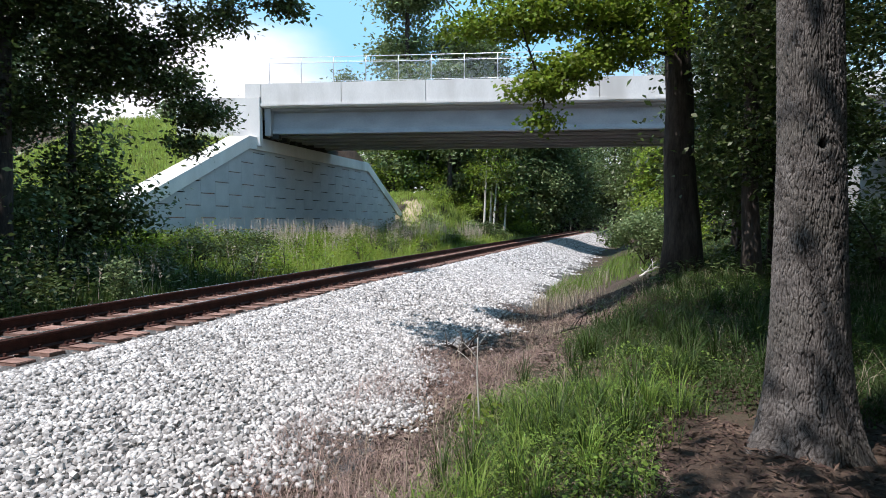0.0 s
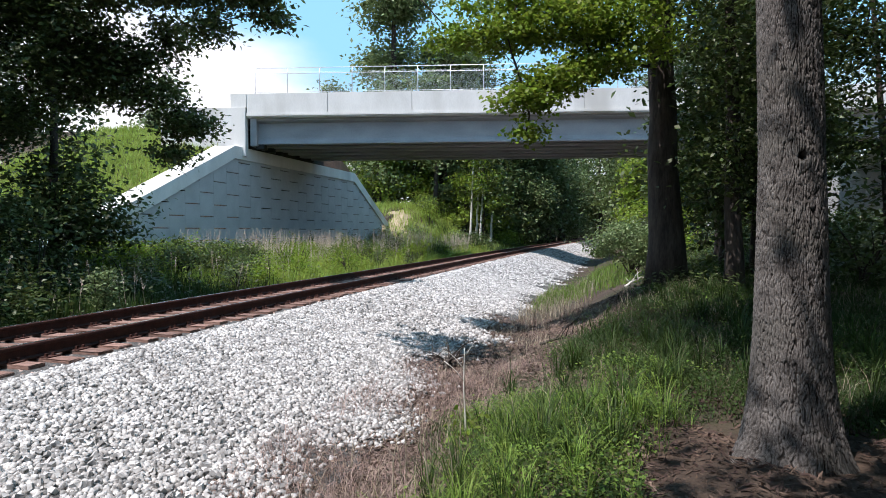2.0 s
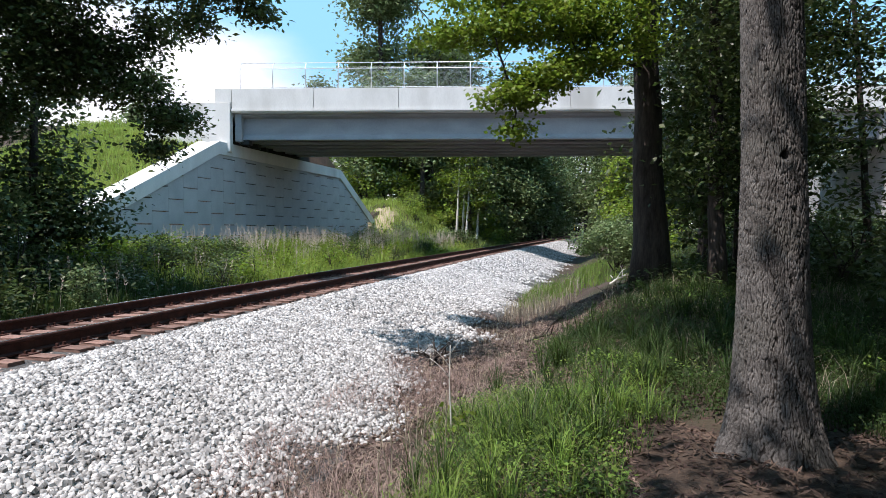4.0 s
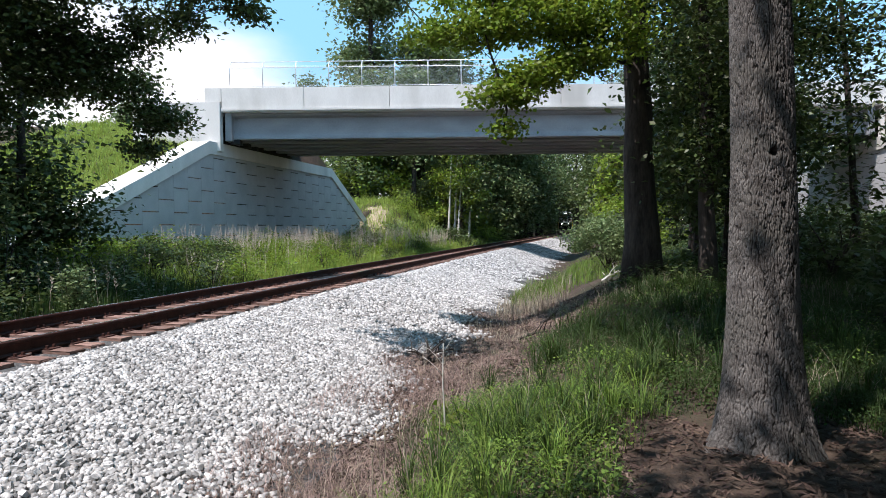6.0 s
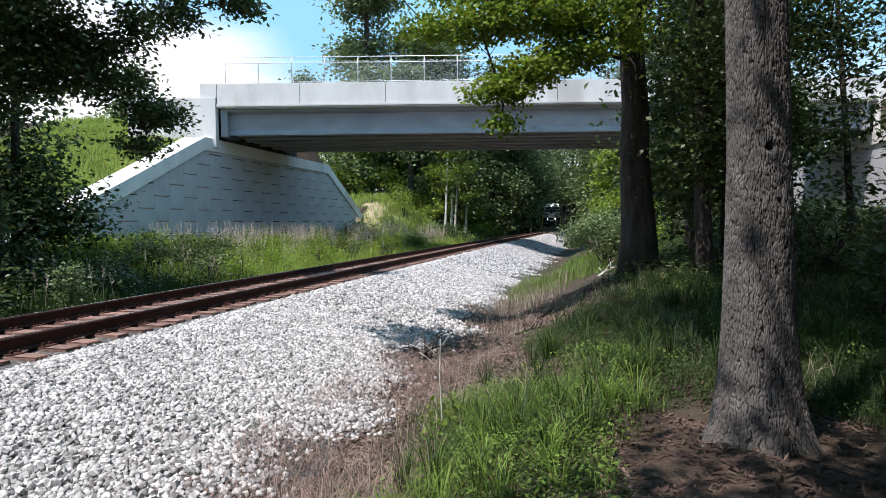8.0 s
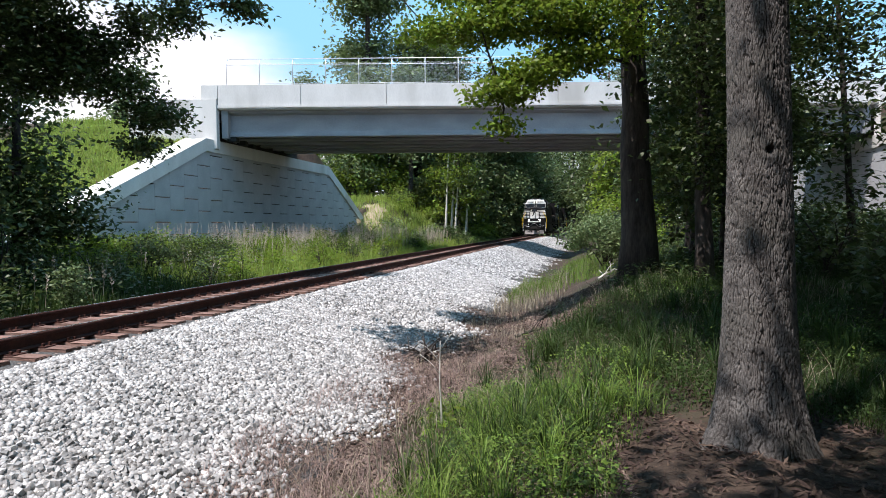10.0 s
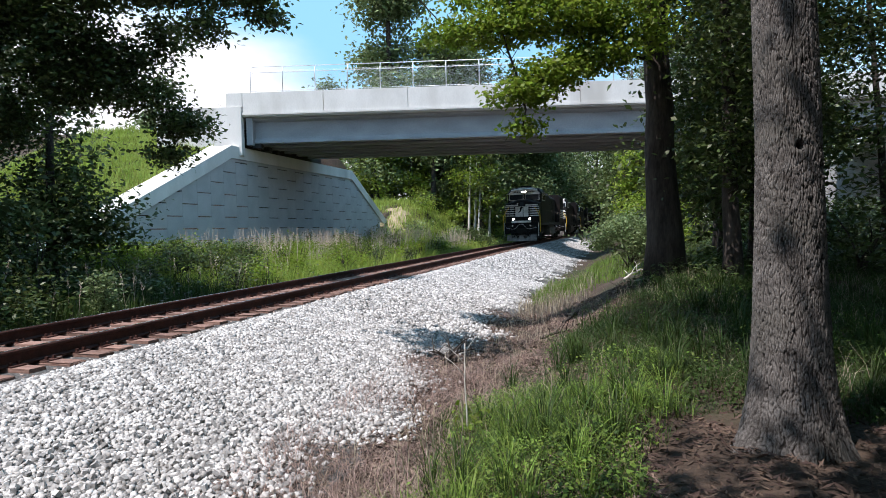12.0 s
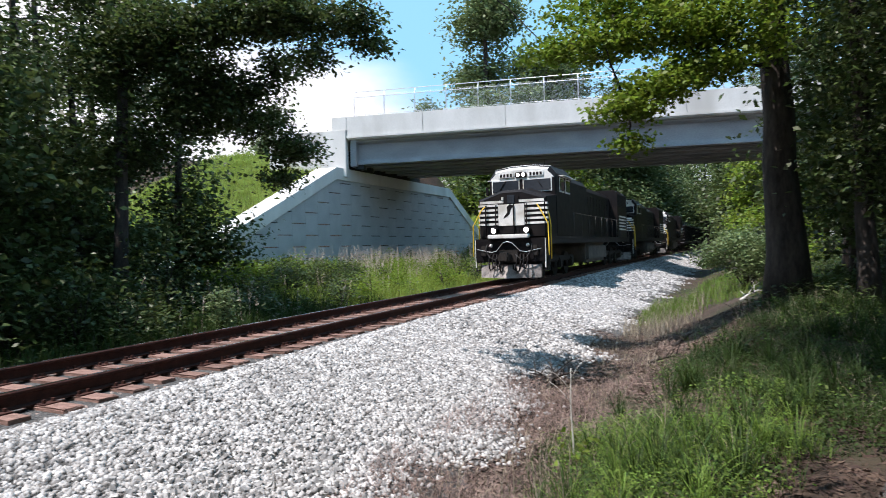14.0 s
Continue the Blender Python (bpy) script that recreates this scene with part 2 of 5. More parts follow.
# ---- mesh helpers ----
class Shape:
    """Collects boxes, tubes and plates into one mesh."""

    def __init__(self):
        self.v, self.f, self.s = [], [], []

    def add(self, verts, faces, smooth=False):
        o = len(self.v)
        self.v += [tuple(p) for p in verts]
        self.f += [tuple(i + o for i in f) for f in faces]
        self.s += [smooth] * len(faces)
        return self

    def box(self, x0, x1, y0, y1, z0, z1, bevel=0.0, m=None):
        if bevel <= 0:
            c = [(x, y, z) for z in (z0, z1) for y in (y0, y1) for x in (x0, x1)]
            fs = [(0, 2, 3, 1), (4, 5, 7, 6), (0, 1, 5, 4), (2, 6, 7, 3), (0, 4, 6, 2), (1, 3, 7, 5)]
        else:
            bm = bmesh.new()
            bmesh.ops.create_cube(bm, size=1)
            for q in bm.verts:
                q.co = Vector(((x0 + x1) / 2 + q.co.x * (x1 - x0), (y0 + y1) / 2 + q.co.y * (y1 - y0), (z0 + z1) / 2 + q.co.z * (z1 - z0)))
            bmesh.ops.bevel(bm, geom=list(bm.edges), offset=bevel, segments=2, affect="EDGES")
            bm.verts.index_update()
            c = [q.co.copy() for q in bm.verts]
            fs = [[q.index for q in f.verts] for f in bm.faces]
            bm.free()
        if m:
            c = [m @ Vector(q) for q in c]
        return self.add(c, fs)

    def tube(self, points, radii, sides=8, caps=True, smooth=True):
        pts = [Vector(p) for p in points]
        if not hasattr(radii, "__len__"):
            radii = [radii] * len(pts)
        vs, fs = [], []
        ref = None
        for i, p in enumerate(pts):
            d = (pts[min(i + 1, len(pts) - 1)] - pts[max(i - 1, 0)]).normalized()
            if ref is None:
                ref = d.orthogonal().normalized()
            u = (ref - d * ref.dot(d))
            u = u.normalized() if u.length > 1e-5 else d.orthogonal().normalized()
            ref, w = u, d.cross(u)
            for k in range(sides):
                a = 2 * math.pi * k / sides
                vs.append(p + (u * math.cos(a) + w * math.sin(a)) * radii[i])
        for i in range(len(pts) - 1):
            for k in range(sides):
                j = (k + 1) % sides
                fs.append((i * sides + k, i * sides + j, (i + 1) * sides + j, (i + 1) * sides + k))
        if caps:
            fs.append(tuple(range(sides))[::-1])
            fs.append(tuple((len(pts) - 1) * sides + k for k in range(sides)))
        return self.add(vs, fs, smooth)

    def prism(self, outline, a, b):
        """An outline of (x, z) pairs, pulled from y = a to y = b."""
        n = len(outline)
        vs = [(x, a, z) for x, z in outline] + [(x, b, z) for x, z in outline]
        fs = [tuple(range(n)), tuple(range(2 * n - 1, n - 1, -1))]
        fs += [(i, i + n, (i + 1) % n + n, (i + 1) % n) for i in range(n)]
        return self.add(vs, fs)

    def loft(self, rings):
        n = len(rings[0])
        vs = [p for r in rings for p in r]
        fs = [tuple(range(n))[::-1], tuple((len(rings) - 1) * n + k for k in range(n))]
        for i in range(len(rings) - 1):
            fs += [(i * n + k, i * n + (k + 1) % n, (i + 1) * n + (k + 1) % n, (i + 1) * n + k) for k in range(n)]
        return self.add(vs, fs)

    def mesh(self, name, mat):
        me = bpy.data.meshes.new(name)
        me.from_pydata(self.v, [], self.f)
        me.polygons.foreach_set("use_smooth", self.s)
        bm = bmesh.new()
        bm.from_mesh(me)
        bmesh.ops.recalc_face_normals(bm, faces=bm.faces)
        bm.to_mesh(me)
        bm.free()
        me.materials.append(mat)
        return me


def part(name, shape, mat, parent=None, label="", at=None):
    ob = new(name, shape.mesh(name, mat) if isinstance(shape, Shape) else shape)
    if parent:
        ob.parent = parent
    if at is not None:
        ob.matrix_basis = at
    return tagged(ob, label)


def thing(name, label, category, at=None, group="", kind=""):
    ob = new(name)
    ob.empty_display_size = 0.2
    if at is not None:
        ob.matrix_basis = at
    return tagged(ob, label, category, group, kind)


def quads(name, verts, per, mat, faces=None):
    """A mesh of many alike small faces, per vertices each (or by faces, an index array)."""
    verts = np.asarray(verts, dtype=np.float32).reshape(-1, 3)
    idx = np.arange(len(verts)).reshape(-1, per) if faces is None else np.asarray(faces)
    n = idx.shape[1]
    me = bpy.data.meshes.new(name)
    me.vertices.add(len(verts))
    me.vertices.foreach_set("co", verts.ravel())
    me.loops.add(idx.size)
    me.loops.foreach_set("vertex_index", idx.ravel().astype(np.int32))
    me.polygons.add(len(idx))
    me.polygons.foreach_set("loop_start", np.arange(0, idx.size, n, dtype=np.int32))
    me.update(calc_edges=True)
    me.materials.append(mat)
    return me


rng = np.random.default_rng(7)


def leaf_cloud(blobs, size, droop=0.35, aspect=0.55, clump=0.3):
    """Leaves in sprays round twig ends inside each blob (x, y, z, rx, ry, rz, count)."""
    out = []
    for x, y, z, rx, ry, rz, count in blobs:
        k = max(3, int(count / 26))
        d = rng.normal(size=(k, 3))
        d /= np.linalg.norm(d, axis=1)[:, None]
        d *= (rng.random((k, 1)) ** 0.4)
        hub = np.array([x, y, z]) + d * [rx, ry, rz]
        which = rng.integers(0, k, count)
        scale = clump * min(rx, ry, rz) + size * 1.2
        pos = hub[which] + rng.normal(size=(count, 3)) * [scale, scale, scale * 0.5]
        length = size * rng.uniform(0.6, 1.3, (count, 1))
        a = rng.normal(size=(count, 3))
        a[:, 2] = a[:, 2] * 0.5 - droop
        a /= np.linalg.norm(a, axis=1)[:, None]
        up = rng.normal(size=(count, 3)) * 0.7 + [0, 0, 1]
        b = np.cross(a, up)
        b /= np.linalg.norm(b, axis=1)[:, None] + 1e-6
        c = np.cross(b, a)
        w = length * aspect * 0.5
        out.append(np.stack([pos, pos + a * length * 0.45 + b * w + c * w * 0.35, pos + a * length, pos + a * length * 0.45 - b * w + c * w * 0.35], 1))
    return np.concatenate(out)


def blades(xyz, height, width, lean=0.35, seed=1):
    """Bent grass blades, one at each place."""
    r = np.random.default_rng(seed)
    n = len(xyz)
    a = r.uniform(0, 2 * np.pi, n)
    h = height * r.uniform(0.5, 1.25, n) * (0.85 + 0.4 * np.sin(xyz[:, 0] * 2.1 + 1.5 * np.sin(xyz[:, 1] * 1.1)) * np.cos(xyz[:, 1] * 1.7))
    side = np.stack([np.cos(a), np.sin(a), np.zeros(n)], 1) * (width * 0.5)
    b = a + np.pi / 2 + r.normal(0, 0.5, n)
    way = np.stack([np.cos(b), np.sin(b), np.zeros(n)], 1) * (h * lean * r.uniform(0.3, 1.6, n))[:, None]
    up = np.stack([np.zeros(n), np.zeros(n), h], 1)
    v = np.stack([xyz - side, xyz + side, xyz + side * 0.8 + way * 0.3 + up * 0.6, xyz - side * 0.8 + way * 0.3 + up * 0.6, xyz + way + up], 1)
    base = np.arange(n)[:, None] * 5
    f = np.concatenate([base + [0, 1, 2], base + [0, 2, 3], base + [3, 2, 4]])
    return v.reshape(-1, 3), f


# ---- the lie of the land ----
def track_x(y):
    """The middle of the track: straight here, then a long easy bend."""
    y = np.asarray(y, dtype=float)
    q = np.clip(y, 0, 60)
    return -7.43 + 0.00026 * q * q + 0.0312 * np.clip(y - 60, 0, None)


def step(a, b, x):
    t = np.clip((x - a) / (b - a), 0, 1)
    return t * t * (3 - 2 * t)


WALL_X, RIGHT_X = -24.35, 19.4
SKEW = math.tan(radians(13.0))


def fill_height(x, y, foot):
    """The road's embankment, whose sides slope at about one in two."""
    q = y - (x - foot) * SKEW
    return np.minimum(np.minimum(7.0 - 0.465 * (35.5 - q), 7.0 - 0.5 * (q - 54.6)), 9.2)


def land(x, y):
    x, y = np.asarray(x, dtype=float), np.asarray(y, dtype=float)
    u = x - track_x(y)
    z = np.interp(u, (-40, -13, -9, -5.5, -4.2, -1.7, 1.7, 5.1, 5.8, 7.6, 9.5, 30, 80),
                  (-0.3, -0.5, -0.75, -1.0, -1.0, -0.24, -0.24, -0.92, -0.92, -0.34, -0.28, 0.2, 1.0))
    z = z - 0.3 * step(12, 38, y) * step(1.8, 4.6, u) * (1 - step(6, 10, u))
    z = z + step(6.4, 9.0, u) * 0.45 * step(5, 15, y) * (1 - step(15, 20, y)) + step(7.6, 11, u) * (0.45 * step(15, 20, y) + 0.5 * step(18, 40, y))
    z = z + 0.11 * np.exp(-((x - 1.25) ** 2 / 1.3 + (y - 4.3) ** 2 / 0.9))
    rough = 0.05 * np.sin(x * 2.3 + 1.7 * np.sin(y * 0.9)) * np.cos(y * 1.9 + x * 0.6) + 0.03 * np.sin(x * 5.1 + y * 3.7)
    z = z + rough * np.clip(np.abs(u) - 4.9, 0, 1)
    z = z + 5.0 * step(8.5, 19, -u) * step(57, 70, y)
    left = np.where(x < WALL_X - 0.1, fill_height(x, y, WALL_X), -9)
    right = np.where(x > RIGHT_X + 0.1, fill_height(x, y, RIGHT_X), -9)
    return np.maximum(z, np.maximum(left, right))


def ground_sheet():
    xs = np.unique(np.concatenate([np.linspace(-30, 12, 127), np.linspace(-140, -30, 40), np.linspace(12, 140, 40), [WALL_X - 0.11, WALL_X - 0.09, RIGHT_X + 0.09, RIGHT_X + 0.11, -2500, -600, 600, 2500]]))
    ys = np.unique(np.concatenate([np.linspace(-20, 40, 150), np.linspace(40, 300, 80), [-2500, -600, -90, -40, 600, 2500]]))
    X, Y = np.meshgrid(xs, ys)
    Z = land(X, Y)
    nx, ny = len(xs), len(ys)
    i = (np.arange(ny - 1)[:, None] * nx + np.arange(nx - 1)[None]).ravel()
    me = quads("ground", np.stack([X, Y, Z], -1), 4, EARTH, np.stack([i, i + 1, i + nx + 1, i + nx], 1))
    return tagged(new("ground", me), "brown earth bank with leaf litter and patches of moss", "ground", kind="structure")


def ballast_bed():
    ys = np.unique(np.concatenate([np.linspace(-15, 40, 140), np.linspace(40, 300, 90)]))
    us = np.linspace(-4.3, 5.2, 40)
    Y, U = np.meshgrid(ys, us, indexing="ij")
    X = track_x(Y) + U
    edge = np.minimum(1, np.minimum(U + 4.3, 5.2 - U + 0.25 * np.sin(Y * 1.3) + 0.15 * np.sin(Y * 3.1)) / 0.4)
    Z = land(X, Y) + 0.035 * edge - 0.02
    n = len(us)
    i = (np.arange(len(ys) - 1)[:, None] * n + np.arange(n - 1)[None]).ravel()
    me = quads("ballast_bed", np.stack([X, Y, Z], -1), 4, BALLAST, np.stack([i, i + n, i + n + 1, i + 1], 1))
    return tagged(new("ballast_bed", me), "bed of grey crushed stone sloping down from the rails, darkened as shade between stones", "ballast", kind="structure")


ground = ground_sheet()
bed = ballast_bed()


# ---- the track ----
def rail_profile(off):
    w, h, b = 0.037, 0.0, 0.075
    return [(off - w, -0.012), (off - w + 0.012, h), (off + w - 0.012, h), (off + w, -0.012), (off + w, -0.04), (off + 0.010, -0.055), (off + 0.010, -0.15),
            (off + b, -0.165), (off + b, -0.178), (off - b, -0.178), (off - b, -0.165), (off - 0.010, -0.15), (off - 0.010, -0.055), (off - w, -0.04)]


def track():
    tr = thing("railway_track", "single railway track of rusty rails on weathered wooden ties in pale ballast", "railway track", kind="structure")
    ys = list(np.linspace(-16, 60, 39)) + list(np.linspace(65, 330, 54))
    for off in (-0.7545, 0.7545):
        rings = [[(float(track_x(y)) + x, y, z) for x, z in rail_profile(off)] for y in ys]
        rail = part("rail", Shape().loft(rings), RUST, tr, "rust-brown steel rail")
        top = Shape()
        vs = [(float(track_x(y)) + off + s * 0.024, y, 0.0025) for y in ys for s in (-1, 1)]
        top.add(vs, [(2 * i, 2 * i + 1, 2 * i + 3, 2 * i + 2) for i in range(len(ys) - 1)])
        part("running_surface", top, POLISH, rail, "bright worn top of the rail")
    return tr


def ties(tr):
    r = random.Random(3)
    kinds = []
    for k in range(4):
        s = Shape().box(-1.29, 1.29 - 0.03 * k, -0.115, 0.115, -0.36, -0.182, 0.012)
        s.v = [(x + r.uniform(-.012, .012), y + r.uniform(-.012, .012), z + r.uniform(-.004, .003)) for x, y, z in s.v]
        kinds.append(s.mesh("tie", TIE))
    plate = Shape()
    for off in (-0.7545, 0.7545):
        plate.box(off - 0.17, off + 0.17, -0.095, 0.095, -0.185, -0.168)
        for sx in (-0.10, 0.10):
            for sy in (-0.05, 0.05):
                plate.box(off + sx - 0.016, off + sx + 0.016, sy - 0.014, sy + 0.014, -0.17, -0.132)
    plate = plate.mesh("tie_plate", RUST)
    y, n = -3.0, 0
    far = Shape()
    while y < 170:
        m = pose(float(track_x(y)) + r.uniform(-.05, .05), y, r.uniform(-.008, .006), 0, 0, r.uniform(-1.6, 1.6))
        if n < 170:
            t = part("tie", kinds[n % 4], None, tr, at=m)
            part("tie_plate", plate, None, t, "rusty tie plates and spikes" if n == 0 else "")
        else:
            far.box(-1.29, 1.29, -0.115, 0.115, -0.36, -0.182, 0, m)
        y += 0.43 + r.uniform(-.03, .03)
        n += 1
    tagged(part("distant_ties", far, TIE, tr), kind="stuff")


the_track = track()


# ---- retaining walls ----
def wall_top(y, turn):
    return min(7.2, 7.2 - 0.465 * (35.0 - y), 7.2 - 0.52 * (y - turn))


def retaining_wall(name, x, facing, far_turn):
    """A wall of staggered concrete panels along the track, its two wings sloping down with the fill."""
    w = thing(name, "pale grey concrete panel retaining wall with sloping ends and a plain coping", "retaining wall", kind="structure")
    b = x - facing * 0.2
    line = [(17.5, wall_top(17.5, far_turn)), (35.0, 7.2), (far_turn, 7.2), (far_turn + 16.5, wall_top(far_turn + 16.5, far_turn))]
    core = Shape()
    outline = [(y, z - 0.05) for y, z in line] + [(far_turn + 16.5, -2.2), (17.5, -2.2)]
    vs = [(b, y, z) for y, z in outline] + [(b - facing * 0.35, y, z) for y, z in outline]
    n = len(outline)
    core.add(vs, [tuple(range(n)), tuple(range(2 * n - 1, n - 1, -1))] + [(i, (i + 1) % n, (i + 1) % n + n, i + n) for i in range(n)])
    part("wall_core", core, JOINT, w)
    for (ya, za), (yb, zb) in zip(line, line[1:]):
        c = Shape()
        f, r = x + facing * 0.12, b - facing * 0.40
        c.add([(f, ya, za - 0.85), (f, yb, zb - 0.85), (f, yb, zb), (f, ya, za), (r, ya, za - 0.85), (r, yb, zb - 0.85), (r, yb, zb), (r, ya, za)],
              [(0, 1, 2, 3), (4, 7, 6, 5), (3, 2, 6, 7), (0, 4, 5, 1), (0, 3, 7, 4), (1, 5, 6, 2)])
        part("coping", c, CONCRETE, w, "plain concrete coping")
    for (ya, za), (yb, zb) in ((line[0], line[1]), (line[2], line[3])):
        g = Shape()
        f, r = b - facing * 0.40, b - facing * 1.25
        g.add([(f, ya, za - 0.5), (f, yb, zb - 0.5), (f, yb, zb - 0.06), (f, ya, za - 0.06), (r, ya, za - 0.5), (r, yb, zb - 0.5), (r, yb, zb + 0.08), (r, ya, za + 0.08)],
              [(0, 1, 2, 3), (4, 7, 6, 5), (3, 2, 6, 7), (0, 4, 5, 1), (0, 3, 7, 4), (1, 5, 6, 2)])
        part("gutter", g, CONCRETE, w, "pale concrete gutter behind the coping")
    y, k = 18.0, 0
    while y < far_turn + 15:
        y0, y1 = y + 0.004, y + 1.346
        z = -2.15 + (0.75 if k % 2 else 0.0)
        while z < 7.0:
            lo, t0, t1 = z + 0.06, min(z + 1.5, wall_top(y0, far_turn) - 0.6), min(z + 1.5, wall_top(y1, far_turn) - 0.6)
            if max(t0, t1) > lo + 0.05:
                t0, t1 = max(t0, lo + 0.01), max(t1, lo + 0.01)
                s = Shape().add([(x, y0, lo), (x, y1, lo), (x, y1, t1), (x, y0, t0), (b, y0, lo), (b, y1, lo), (b, y1, t1), (b, y0, t0)],
                                [(0, 1, 2, 3), (4, 7, 6, 5), (3, 2, 6, 7), (0, 4, 5, 1), (0, 3, 7, 4), (1, 5, 6, 2)])
                part("panel", s, PANEL, w)
            z += 1.5
        y, k = y + 1.35, k + 1
    return w


# ---- the bridge ----
BRIDGE = pose(-24.09, 36.6, 0, 0, 0, 13.0)     # x along the span, y across it, away from the eye
SPAN = 44.4


def bridge():
    br = thing("road_bridge", "grey concrete road bridge on deep beams over the track, with fenced parapets", "bridge", BRIDGE, kind="structure")
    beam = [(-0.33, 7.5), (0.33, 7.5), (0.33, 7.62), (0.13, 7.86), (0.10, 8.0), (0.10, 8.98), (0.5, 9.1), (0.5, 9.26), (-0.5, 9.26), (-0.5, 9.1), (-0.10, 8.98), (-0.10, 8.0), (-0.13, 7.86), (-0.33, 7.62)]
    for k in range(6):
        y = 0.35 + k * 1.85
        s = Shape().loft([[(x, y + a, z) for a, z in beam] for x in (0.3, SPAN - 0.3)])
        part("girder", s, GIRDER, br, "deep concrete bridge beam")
    part("deck_slab", Shape().box(-0.05, SPAN + 0.05, -0.58, 10.75, 9.262, 9.5, 0.02), CONCRETE, br, "concrete deck slab")
    for y, d in ((-0.62, 0.32), (10.45, 0.32)):
        x = -1.15
        widths = [1.15, 5.6] + [5.78] * 8
        for k, w in enumerate(widths):
            part("parapet_panel", Shape().box(x + 0.012, x + w - 0.012, y, y + d, 9.5 if k else 9.93, 10.88, 0.02), CONCRETE, br, "plain concrete parapet with stained joints" if k == 1 else "")
            x += w
    part("drip_ledge", Shape().box(-0.05, SPAN + 0.05, -0.66, -0.585, 9.34, 9.53, 0.01), CONCRETE, br, "pale concrete ledge")
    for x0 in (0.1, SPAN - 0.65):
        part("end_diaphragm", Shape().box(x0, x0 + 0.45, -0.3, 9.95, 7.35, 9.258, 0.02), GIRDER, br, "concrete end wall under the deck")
    for x0, x1 in ((-6.0, -0.07), (SPAN + 0.07, SPAN + 6.0)):
        part("wing_wall", Shape().box(x0, x1, -0.72, -0.2, 6.6, 9.92, 0.02), CONCRETE, br, "sunlit concrete wing wall of the abutment")
        part("approach_slab", Shape().box(x0, x1, -0.19, 10.7, 9.05, 9.47, 0.02), CONCRETE, br)
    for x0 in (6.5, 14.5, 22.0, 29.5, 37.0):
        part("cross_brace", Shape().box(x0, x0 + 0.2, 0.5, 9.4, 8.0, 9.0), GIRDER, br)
    for x0 in (0.35, SPAN - 1.0):
        for k in range(6):
            part("bearing_pad", Shape().box(x0, x0 + 0.6, 0.35 + k * 1.85 - 0.3, 0.35 + k * 1.85 + 0.3, 7.2, 7.498), RUBBER, br)
    return br


def bridge_fence(y, x0, count, lean):
    f = thing("bridge_fence", "galvanised chain-link fence with curved posts on the bridge parapet", "fence", BRIDGE, "fences on the bridge")
    bend = [(0, 10.88), (0, 12.18), (lean * 0.06, 12.40), (lean * 0.2, 12.60), (lean * 0.42, 12.74)]
    post = Shape().tube([(0, a, z) for a, z in bend], 0.032, 8).box(-0.08, 0.08, -0.08, 0.08, 10.875, 10.9).mesh("post", GALV)
    for k in range(count):
        part("post", post, None, f, at=pose(x0 + k * 2.24, y, 0))
    L = x0 + (count - 1) * 2.24
    part("top_rail", Shape().tube([(x0, y + lean * 0.42, 12.74), (L, y + lean * 0.42, 12.74)], 0.024, 8), GALV, f)
    part("middle_rail", Shape().tube([(x0, y, 12.24), (L, y, 12.24)], 0.020, 8), GALV, f)
    part("bottom_rail", Shape().tube([(x0, y, 10.98), (L, y, 10.98)], 0.014, 8), GALV, f)
    net = Shape()
    vs = [(x, y + a, z) for x in (x0, L) for a, z in bend]
    net.add(vs, [(i, i + 1, i + 6, i + 5) for i in range(2)])
    part("netting", net, NETTING, f, "open wire netting")
    return f


wall_left = retaining_wall("wall_left", WALL_X, 1, 54.6)
wall_right = retaining_wall("wall_right", RIGHT_X, -1, 62.0)
the_bridge = bridge()
bridge_fence(-0.46, 0.55, 20, 1)
bridge_fence(10.6, 0.55, 20, -1)


# ---- the train ----
def mirror(shape):
    n = len(shape.v)
    shape.add([(-x, y, z) for x, y, z in shape.v], [f[::-1] for f in shape.f])
    return shape


def truck(parent, y, axles, gauge_half=0.75, wheel=0.52):
    tr = part("truck", Shape().box(-1.02, 1.02, y - 0.35, y + 0.35, 0.55, 0.85, 0.04), GRIME, parent, "sooty steel truck")
    span = max(axles) - min(axles)
    for side in (-1, 1):
        s = Shape().box(side * 0.98 - 0.09, side * 0.98 + 0.09, y - span / 2 - 0.5, y + span / 2 + 0.5, 0.62, 0.86, 0.05)
        for a in axles:
            s.box(side * 0.98 - 0.16, side * 0.98 + 0.16, y + a - 0.22, y + a + 0.22, 0.34, 0.78, 0.04)
            s.tube([(side * 1.0 - 0.05, y + a - 0.55, 0.36), (side * 1.0 - 0.05, y + a - 0.55, 0.66)], 0.10, 8)
            s.tube([(side * 1.0 - 0.05, y + a + 0.55, 0.36), (side * 1.0 - 0.05, y + a + 0.55, 0.66)], 0.10, 8)
        part("side_frame", s, GRIME, tr)
    for a in axles:
        s = Shape().tube([(-0.9, y + a, wheel), (0.9, y + a, wheel)], 0.09, 10)
        for side in (-1, 1):
            s.tube([(side * 0.68, y + a, wheel), (side * 0.72, y + a, wheel), (side * 0.722, y + a, wheel), (side * 0.82, y + a, wheel)], [wheel + 0.028, wheel + 0.028, wheel, wheel - 0.005], 24, smooth=False)
        part("wheel_set", s, GRIME, tr)
    return tr


